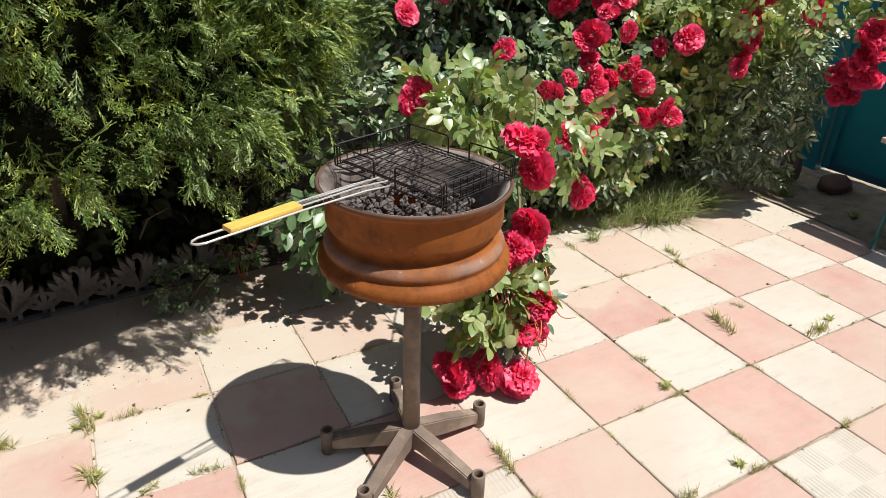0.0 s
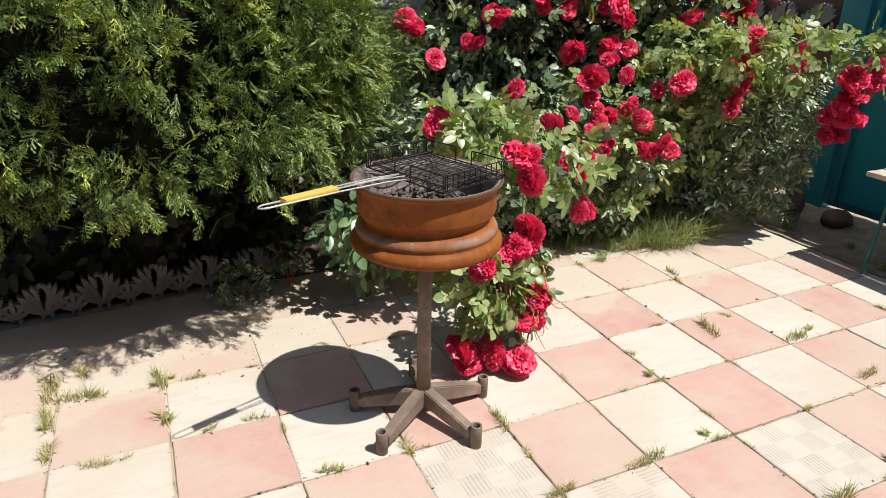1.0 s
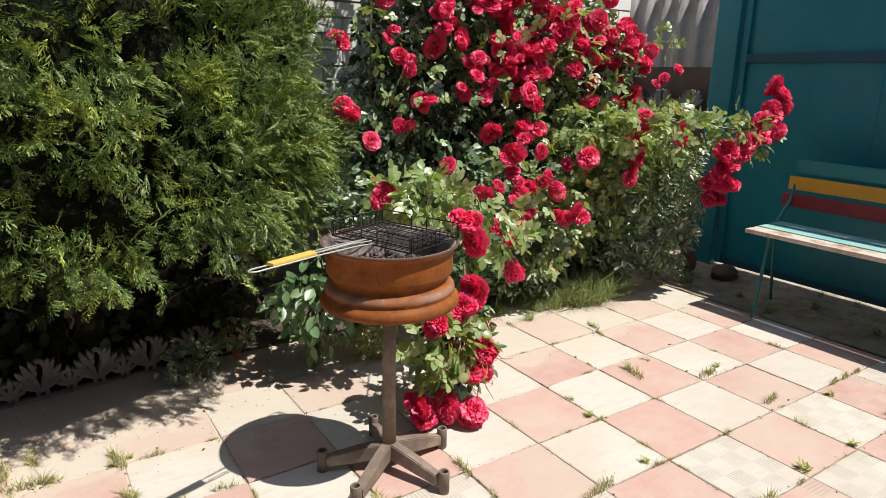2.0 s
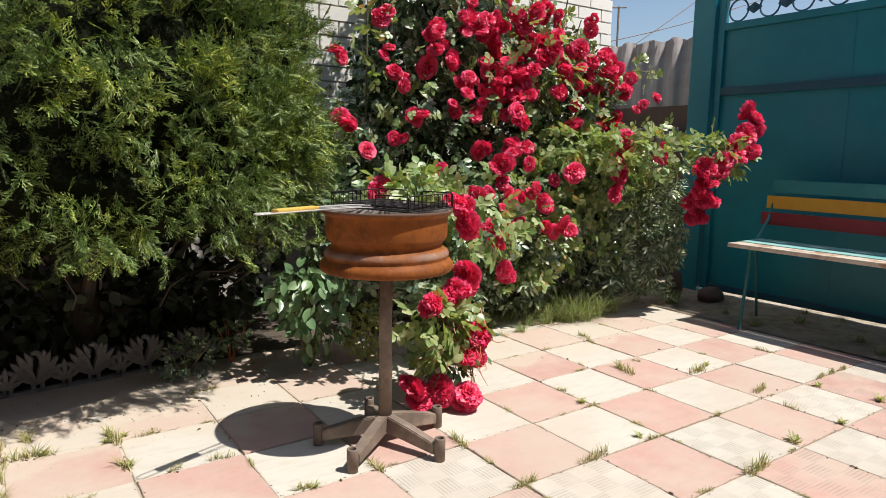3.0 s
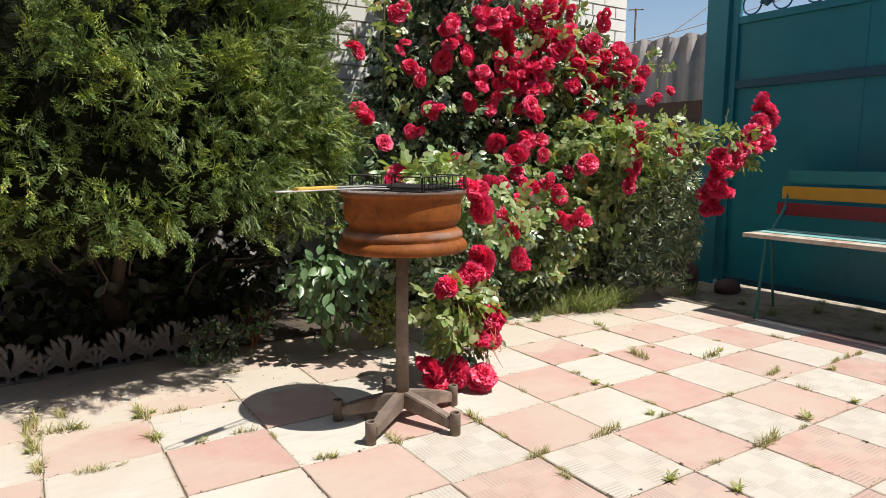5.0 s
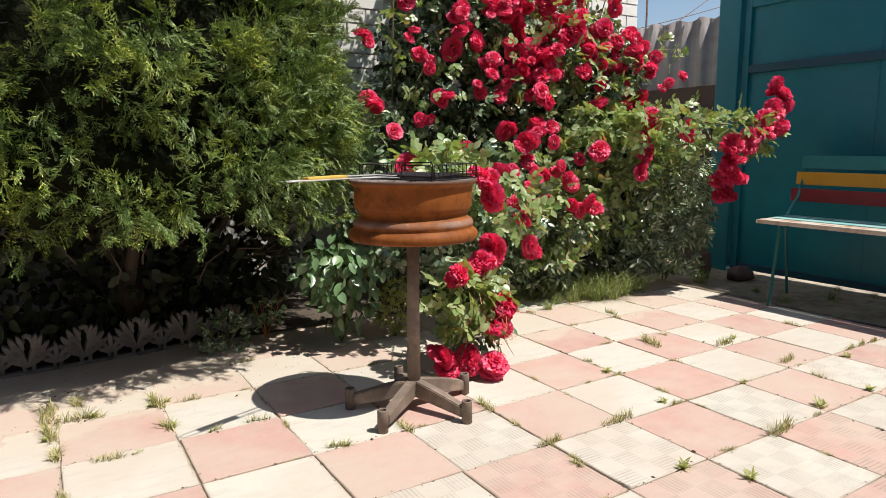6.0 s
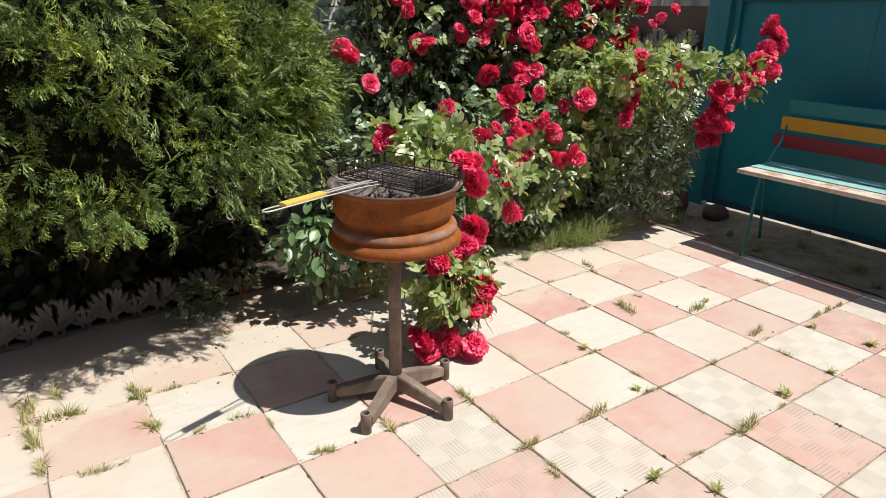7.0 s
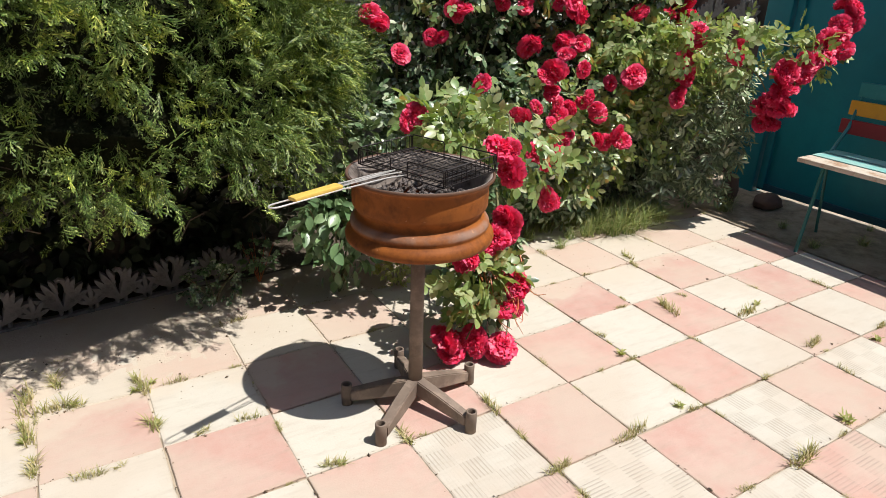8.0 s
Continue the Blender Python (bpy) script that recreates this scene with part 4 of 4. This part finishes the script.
    for p in upper + middle + outer:
        cluster((p[0] - 0.02, p[1] - 0.05, p[2]), random.choice((1, 2, 2, 3, 3)), 0.05, random.uniform(0.031, 0.05), b)
    arm = [(2.563, 0.535, 0.824), (3.018, 0.528, 1.107), (2.714, 0.496, 0.862), (2.758, 0.694, 0.604), (2.85, 0.5, 0.95), (2.62, 0.56, 0.72), (2.92, 0.51, 1.02)]
    for p in arm:
        cluster(p, 6, 0.055, 0.05, b)
    for k in range(46):
        a, z = random.uniform(-2.3, -0.1), random.uniform(1.15, 2.25)
        c = (1.45 + 0.60 * math.cos(a) * (2.9 - z) / 1.5, 1.5 + 0.42 * math.sin(a), z)
        for q in range(random.choice((1, 2, 3, 4, 5))):
            bloom(Vector(c) + 0.055 * Vector([random.uniform(-1, 1) for _ in range(3)]), random.uniform(0.026, 0.046), b)
    for k in range(22):
        f = random.random()
        c = Vector((1.75 + 0.7 * f, 1.12 - 0.12 * f, 1.75 - 0.55 * f + random.uniform(-0.25, 0.05)))
        for q in range(random.choice((1, 2, 3))):
            bloom(c + 0.05 * Vector([random.uniform(-1, 1) for _ in range(3)]), random.uniform(0.028, 0.044), b)


rose_bush()


def rose_spray():
    b = thing("rose_spray", pose(0, 0, 0), "low rose bush with arching sprays of red blooms over the paving", "rose bush")
    cane([(1.3, 1.3, 0.0), (1.15, 0.9, 0.6), (0.95, 0.5, 0.78), (0.79, 0.27, 0.74)], 0.007, b)
    cane([(1.3, 1.3, 0.0), (1.1, 0.8, 0.45), (0.88, 0.42, 0.45), (0.78, 0.30, 0.25), (0.66, 0.26, 0.09)], 0.007, b)
    cane([(1.3, 1.3, 0.0), (1.1, 0.7, 0.4), (0.9, 0.35, 0.22), (0.8, 0.22, 0.08)], 0.006, b)
    leaf_cloud("leaves", [((0.83, 0.42, 0.24), (0.12, 0.12, 0.20), 90), ((0.64, 0.92, 0.56), (0.17, 0.14, 0.25), 190), ((0.95, 0.78, 0.56), (0.20, 0.22, 0.22), 300)], 0.085, ROSE_LEAF, b, 0.3, NEAR_LEAVES)
    for k in range(26):
        p = Vector((0.80 + random.uniform(-0.08, 0.10), 0.26 + random.uniform(-0.05, 0.06), 0.20 + random.uniform(-0.06, 0.12)))
        cane([p + Vector((0.03, 0.12, 0.10)), p, p + Vector((random.uniform(-0.06, 0.06), -0.05, random.uniform(-0.09, 0.02)))], 0.0025, b, RED_STEM)
    leaf_cloud("young_leaves", [((0.73, 0.32, 0.27), (0.12, 0.08, 0.12), 105), ((0.78, 0.62, 0.74), (0.16, 0.2, 0.09), 110), ((1.08, 0.64, 0.60), (0.22, 0.2, 0.14), 110)], 0.092, YOUNG_LEAF, b, 0.3, NEAR_LEAVES)
    low = [(0.784, 0.246, 0.721), (0.80, 0.26, 0.66), (0.644, 0.263, 0.399), (0.813, 0.309, 0.43), (0.76, 0.29, 0.42), (0.83, 0.30, 0.47), (0.908, 0.35, 0.229), (0.578, 0.262, 0.092), (0.637, 0.274, 0.07), (0.779, 0.198, 0.073), (0.70, 0.24, 0.06), (0.644, 0.60, 0.785), (0.85, 0.25, 0.25), (0.82, 0.24, 0.18)]
    for p in low:
        cluster(p, 2, 0.03, 0.046, b)


rose_spray()


# ---- small leafy shrub ----
def leafy_shrub():
    b = thing("leafy_shrub", pose(0.47, 0.92, 0), "small light-green leafy shrub growing at the edge of the bed", "shrub")
    b.matrix_world = Matrix()
    for k in range(9):
        a = k * 0.7
        cane([(0.49, 0.95, 0.0), (0.48 + 0.07 * math.cos(a), 0.90 + 0.07 * math.sin(a), 0.22), (0.47 + 0.15 * math.cos(a), 0.86 + 0.13 * math.sin(a), 0.38 + 0.03 * (k % 3))], 0.005, b)
    leaf_cloud("leaves", [((0.46, 0.86, 0.32), (0.17, 0.13, 0.13), 210), ((0.44, 0.82, 0.41), (0.12, 0.10, 0.05), 90), ((0.50, 0.90, 0.18), (0.13, 0.09, 0.12), 50)], 0.054, SHRUB_LEAF, b, 0.9, BROAD)


leafy_shrub()


# ---- garden edging ----
def petal_bm(bm, base, ang, ln, wd, th):
    c, s = math.cos(ang), math.sin(ang)
    ring = []
    for y0 in (-th, th):
        row = []
        for f, w in ((0, 0.35), (0.35, 0.9), (0.65, 1.0), (0.88, 0.6), (1, 0.08), (0.88, -0.6), (0.65, -1.0), (0.35, -0.9), (0, -0.35)):
            px, pz = w * wd, f * ln
            k = 0.75 if y0 < 0 else 1
            row.append(bm.verts.new((base[0] + c * px * k + s * pz, y0, base[1] - s * px * k + c * pz)))
        ring.append(row)
    n = 9
    bm.faces.new(ring[0]), bm.faces.new(ring[1][::-1])
    for k in range(n):
        bm.faces.new((ring[0][k], ring[1][k], ring[1][(k + 1) % n], ring[0][(k + 1) % n]))


def edging_piece():
    e = thing("garden_edging", pose(0, 0, 0), "low grey cast concrete garden edging with leaf ornaments", "garden edging", "concrete edging along the bed")
    part("foot", box_bm((-0.0945, -0.014, -0.02), (0.0945, 0.014, 0.012), 0.004), CONCRETE, e)
    for x, sc, angs in ((0.0, 1.0, (-0.95, -0.68, -0.42, 0.42, 0.68, 0.95)), (0.095, 0.55, (-1.1, -0.55, 0.0, 0.55, 1.1))):
        for a in angs:
            bm = bmesh.new()
            petal_bm(bm, (x - 0.004, 0.03), a, 0.148 * sc * (1 - 0.26 * abs(a)), 0.011 * sc + 0.005, 0.012)
            bmesh.ops.recalc_face_normals(bm, faces=bm.faces[:])
            part("petal", bm, CONCRETE, e)
    eye = [(0.022 * math.sin(a), 0, 0.092 - 0.058 * math.cos(a)) for a in np.linspace(0, math.tau, 16, endpoint=False)]
    part("eye_ring", tube_bm(eye, 0.0105, 6, closed=True), CONCRETE, e)
    for s in (-1, 1):
        bm = bmesh.new()
        petal_bm(bm, (s * 0.012, 0.10), s * 0.35, 0.058, 0.010, 0.011)
        bmesh.ops.recalc_face_normals(bm, faces=bm.faces[:])
        part("petal", bm, CONCRETE, e)
        arc = [(s * (0.050 - 0.036 * math.cos(a)), 0, 0.012 + 0.062 * math.sin(a)) for a in np.linspace(0, math.pi, 11)]
        part("scroll", tube_bm(arc, 0.008, 6), CONCRETE, e)
    return e


first = edging_piece()
slope = math.degrees(math.atan(0.08))
for k in range(11):
    x = -0.673 + 0.19 * (k - 6)
    m = pose(x, 1.205 + 0.08 * (x + 0.68), 0.0, random.uniform(-4, 4), random.uniform(-1.5, 1.5), slope)
    if k == 0:
        first.matrix_world = m
    else:
        copy_thing(first, m)


for y in (1.52, 1.77, 2.02):
    copy_thing(first, pose(3.585, y, 0.96, 0, 0, 90))


# ---- stones, weeds, grass ----
def stone(p, s, label):
    bm = bmesh.new()
    bmesh.ops.create_icosphere(bm, subdivisions=3, radius=1)
    for v in bm.verts:
        d = 1 + 0.25 * noise.noise(v.co * 1.7 + Vector(p) * 3) + 0.06 * noise.noise(v.co * 6)
        v.co = Vector((v.co.x * s[0] * d, v.co.y * s[1] * d, v.co.z * s[2] * d))
    ob = part("stone", bm, STONE, None, label, True)
    ob.matrix_world = pose(*p)
    return tagged(ob, label, "stone")


stone((2.98, 0.97, 0.08), (0.06, 0.05, 0.10), "brown upright stone in the shade by the gate")
stone((3.12, 0.80, 0.04), (0.09, 0.07, 0.05), "flat brown stone in the shade by the gate")


def tuft_mesh(seed, n, h, lean, width):
    r = random.Random(seed)
    V, F = [], []
    for k in range(n):
        a, l, hh = r.uniform(0, math.tau), r.uniform(0.2, 1) * lean, h * r.uniform(0.5, 1)
        p0 = Vector((r.uniform(-1, 1) * h * (0.25 if h > 0.1 else 1.1), r.uniform(-1, 1) * h * 0.25, 0))
        d = Vector((math.cos(a), math.sin(a), 0))
        s = Vector((-d.y, d.x, 0)) * width
        b = len(V)
        for f, w in ((0, 1), (0.4, 0.9), (0.75, 0.6), (1, 0.08)):
            c = p0 + d * l * f * f + Vector((0, 0, hh * f * (1 - 0.25 * f * l / max(h, 1e-6))))
            V += [tuple(c - s * w), tuple(c + s * w)]
        for i in range(3):
            F.append((b + 2 * i, b + 2 * i + 1, b + 2 * i + 3, b + 2 * i + 2))
    me = np_mesh("grass_tuft", np.array(V), np.array(F))
    me.materials.append(TALL_GRASS if h > 0.1 else GRASS)
    return me


TUFTS = [tuft_mesh(k, 44 + 10 * k, 0.032 + 0.010 * (k % 3), 0.036, 0.0013) for k in range(5)]
TALL = [tuft_mesh(20 + k, 100, 0.20, 0.24, 0.0021) for k in range(3)]


def tuft(x, y, s=1.0, tall=False):
    ob = new("grass_tuft", random.choice(TALL if tall else TUFTS))
    along = abs((x / T + 0.5) % 1 - 0.5) < abs((y / T + 0.5) % 1 - 0.5)
    turn = random.uniform(0, 6) if tall else (math.pi / 2 if along else 0) + random.uniform(-0.25, 0.25)
    ob.matrix_world = Matrix.Translation((x, y, -0.006)) @ Matrix.Rotation(turn, 4, "Z") @ Matrix.Diagonal((s, s, s, 1))
    return tagged(ob, "tall green and straw grass at the foot of the roses" if tall else "small green and straw-coloured weed tuft in a paving joint", "grass", "grass by the roses" if tall else "weeds in the joints")


def weed_mesh(seed):
    r = random.Random(seed)
    V, F = [], []
    for k in range(30):
        v, f = leaflet(r.uniform(-0.012, 0.012), k * 2.4 + r.uniform(-0.4, 0.4), r.uniform(0.008, 0.026), 0.0026)
        b, up = len(V), r.uniform(0.1, 1.3)
        V += [(p[0], p[1], 0.004 + p[2] + up * math.hypot(p[0], p[1])) for p in v]
        F += [tuple(i + b for i in q) for q in f]
    me = np_mesh("weed", np.array(V), np.array(F))
    me.materials.append(WEED)
    return me


WEEDS = [weed_mesh(k) for k in range(3)]


def weed(x, y, s):
    ob = new("weed", random.choice(WEEDS))
    ob.matrix_world = Matrix.Translation((x, y, -0.004)) @ Matrix.Rotation(random.uniform(0, 6), 4, "Z") @ Matrix.Diagonal((0.8 * s, 0.8 * s, 0.8 * s, 1))
    tagged(ob, "low bright-green rosette weed in a paving joint", "weed", "weeds in the joints", "stuff")


for x, y, s in ((-0.31, 0.62, 1.1), (-0.5, 0.61, 0.9), (-0.31, 0.4, 1.3), (-0.62, 0.52, 1.1), (-0.61, 0.37, 1.1), (-0.06, 0.31, 0.8), (0.08, 0.01, 0.9), (-0.2, 0.31, 0.8), (0.3, 0.01, 1.0), (0.6, 0.01, 0.9), (0.6, -0.14, 0.6),
                (0.6, -0.3, 0.8), (0.91, -0.29, 0.8), (1.6, 0.19, 1.2), (1.86, 0.02, 1.0), (1.23, -0.61, 1.2), (1.84, 0.66, 0.9), (1.75, 0.25, 0.8), (0.58, -0.44, 0.8), (1.87, -0.25, 0.9), (1.21, 0.17, 0.8), (-0.49, 0.27, 0.8),
                (-0.42, 0.27, 0.6), (-0.54, 0.77, 1.2), (-0.62, 0.69, 1.3), (-0.56, 0.62, 1.2)):
    tuft(x, y, s)
for x, y, s in ((-0.33, 0.61, 1.1), (-0.28, 0.63, 0.9), (-0.5, 0.62, 1.0), (-0.63, 0.5, 1.0), (1.18, 0.04, 1.2), (1.12, -0.27, 1.0), (1.96, 0.05, 1.0), (1.52, -0.57, 1.5), (0.8, -0.6, 1.3), (0.9, -0.73, 1.2), (2.12, -0.35, 1.2), (1.81, -0.58, 1.1),
                (2.16, -0.56, 1.4), (1.88, 0.03, 1.0), (0.1, 0.0, 0.8), (1.84, 0.67, 0.8), (-0.3, 0.41, 0.9)):
    weed(x, y, s)
for i in range(-8, 10):
    for j in range(-5, 4):
        for q in range(random.choice((0, 1, 1, 2, 3))):
            d = random.uniform(0, 0.3)
            x, y = (i * T + d, j * T) if random.random() < 0.6 else (i * T, j * T + d)
            tuft(x, y, random.choice((0.2, 0.3, 0.4, 0.5, 0.65)))
for x, y, s in ((1.95, 1.08, 1.0), (2.05, 1.15, 1.1), (2.18, 1.1, 0.9), (1.85, 1.15, 0.9), (2.3, 1.12, 0.8), (1.55, 1.1, 0.55), (1.7, 1.15, 0.7), (2.84, 0.93, 0.7), (1.98, 0.96, 0.7), (2.2, 0.97, 0.8), (2.08, 0.93, 0.6), (1.85, 1.0, 0.6), (1.75, 1.02, 0.5), (2.35, 0.98, 0.6), (2.12, 1.0, 1.1), (2.02, 1.0, 1.0), (2.28, 1.02, 1.0), (1.92, 1.02, 0.8), (2.4, 1.02, 0.7), (1.62, 0.94, 0.35), (1.4, 1.05, 0.5), (2.9, 0.55, 0.35), (3.05, 0.2, 0.4), (2.95, -0.15, 0.4), (2.78, 0.3, 0.4), (3.3, 0.1, 0.3), (3.3, 0.3, 0.3), (2.8, -0.3, 0.35), (3.32, -0.2, 0.3)):
    tuft(x, y - 0.05 if y > 0.9 else y, s, True)


def crumbs():
    """Clods, dead leaves and grit washed into the joints."""
    tetra = (np.array([(-1, -0.6, 0), (1, -0.5, 0), (0.1, 0.9, 0), (0, 0, 0.7)]), np.array([(0, 1, 3), (1, 2, 3), (2, 0, 3), (0, 2, 1)]))
    chip = (np.array([(-1.6, -0.3, 0.1), (1.5, -0.4, 0.2), (0.2, 0.8, 0.5), (0.1, -0.9, 0.4)]), np.array([(0, 1, 2), (0, 3, 1), (0, 2, 3), (1, 3, 2)]))
    n = 3600
    p = np.empty((n, 3))
    for k in range(n):
        u, v = random.uniform(-0.9, 2.75), random.uniform(-1.2, 1.15)
        spread = random.gauss(0, 0.006)
        p[k] = (u, round(v / T) * T + spread, 0.0) if k % 2 else (round(u / T) * T + spread, v, 0.0)
        if k % 7 == 0:
            p[k] = (random.uniform(-0.9, 2.7), random.uniform(0.5, 1.15), 0.001)
    up = np.tile((0.0, 0.0, 1.0), (n, 1)) + 0.3 * rng.normal(size=(n, 3))
    ax = rng.normal(size=(n, 3)) * np.array([1, 1, 0.15])
    P = frames_np(p, ax, up, rng.uniform(0.0008, 0.0030, n) * (1 + 1.2 * (rng.random(n) > 0.94)))
    tagged(finish("grit", scatter("grit", [tetra, chip], P, rng.integers(0, 2, n)), BROWN_GRIT), "brown grit and dry crumbs in the paving joints", "debris", kind="stuff")


crumbs()


def bed_plants():
    b = thing("bed_plant", pose(0, 0, 0), "low dark-green bushy plant in front of the edging", "plant")
    for k in range(7):
        a = k * 0.9
        cane([(0.02, 1.10, -0.02), (0.02 + 0.05 * math.cos(a), 1.09 + 0.04 * math.sin(a), 0.07), (0.02 + 0.11 * math.cos(a), 1.08 + 0.07 * math.sin(a), 0.13)], 0.003, b)
    leaf_cloud("leaves", [((0.02, 1.09, 0.08), (0.12, 0.08, 0.09), 150)], 0.035, ROSE_LEAF, b)
    w = thing("yellow_weed", pose(0, 0, 0), "yellow-green bushy weed beside the leafy shrub", "weed")
    for k in range(6):
        a = k * 1.05
        cane([(0.73, 0.90, -0.01), (0.73 + 0.03 * math.cos(a), 0.89 + 0.03 * math.sin(a), 0.1), (0.73 + 0.07 * math.cos(a), 0.88 + 0.06 * math.sin(a), 0.19)], 0.002, w)
    leaf_cloud("leaves", [((0.73, 0.88, 0.13), (0.10, 0.07, 0.12), 260)], 0.03, WEED, w)
    d = thing("dry_seedling", pose(0, 0, 0), "thin dry seedling with pale leaves beyond the edging", "plant")
    for k in range(8):
        a = k * 0.8
        cane([(0.23, 1.19, -0.01), (0.23 + 0.03 * math.cos(a), 1.18 + 0.03 * math.sin(a), 0.08), (0.23 + 0.07 * math.cos(a), 1.17 + 0.06 * math.sin(a), 0.17 + 0.02 * (k % 3))], 0.002, d, RED_STEM)
    leaf_cloud("leaves", [((0.23, 1.17, 0.14), (0.08, 0.06, 0.07), 60)], 0.035, SHRUB_LEAF, d)


bed_plants()


# ---- antenna and cables in the distance ----
def pole_and_cables():
    m = thing("antenna_mast", pose(10.31, 8.0, 0), "thin antenna mast far behind the fence", "mast")
    part("pole", tube_bm([(0, 0, -0.02), (0, 0, 3.9)], 0.022, 6), IRON, m)
    part("crossbar", tube_bm([(-0.12, 0.1, 3.88), (0.12, -0.1, 3.88)], 0.015, 5), IRON, m)
    for x0, z0, x1, z1 in ((8.0, 2.7, 16.0, 4.9), (9.0, 2.2, 16.0, 6.3)):
        c = part("cable", tube_bm([(x0 + (x1 - x0) * f, 8.0, z0 + (z1 - z0) * f - 0.12 * math.sin(math.pi * f)) for f in np.linspace(0, 1, 12)], 0.009, 4), IRON)
        tagged(c, "thin overhead cable against the sky", "cable", "overhead cables")


pole_and_cables()

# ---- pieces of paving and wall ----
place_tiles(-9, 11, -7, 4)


def brick_wall():
    L_, H_, J = 0.25, 0.088, 0.011
    sizes = {}
    for half in (False, True):
        w = (L_ - J) * (0.48 if half else 1) / 2
        bm = box_bm((-w, -0.012, -(H_ - J) / 2), (w, 0.02, (H_ - J) / 2))
        me = bpy.data.meshes.new("brick")
        bm.to_mesh(me)
        bm.free()
        me.materials.append(BRICK)
        sizes[half] = me
    for r in range(11, 29):
        z = (r + 0.5) * H_
        x = WALL_X - (L_ / 2 if r % 2 else L_ / 4)
        first_half = not r % 2
        while x > 0.55:
            if x > 2.3 or x < 1.4 or r > 22:
                ob = new("brick", sizes[first_half])
                ob.parent = wall
                ob.matrix_world = pose(x + random.uniform(-0.002, 0.002), WALL_Y + random.uniform(-0.002, 0.002), z, 0, 0, random.uniform(-0.3, 0.3))
            x -= (L_ * 0.75 if first_half else L_)
            first_half = False


brick_wall()
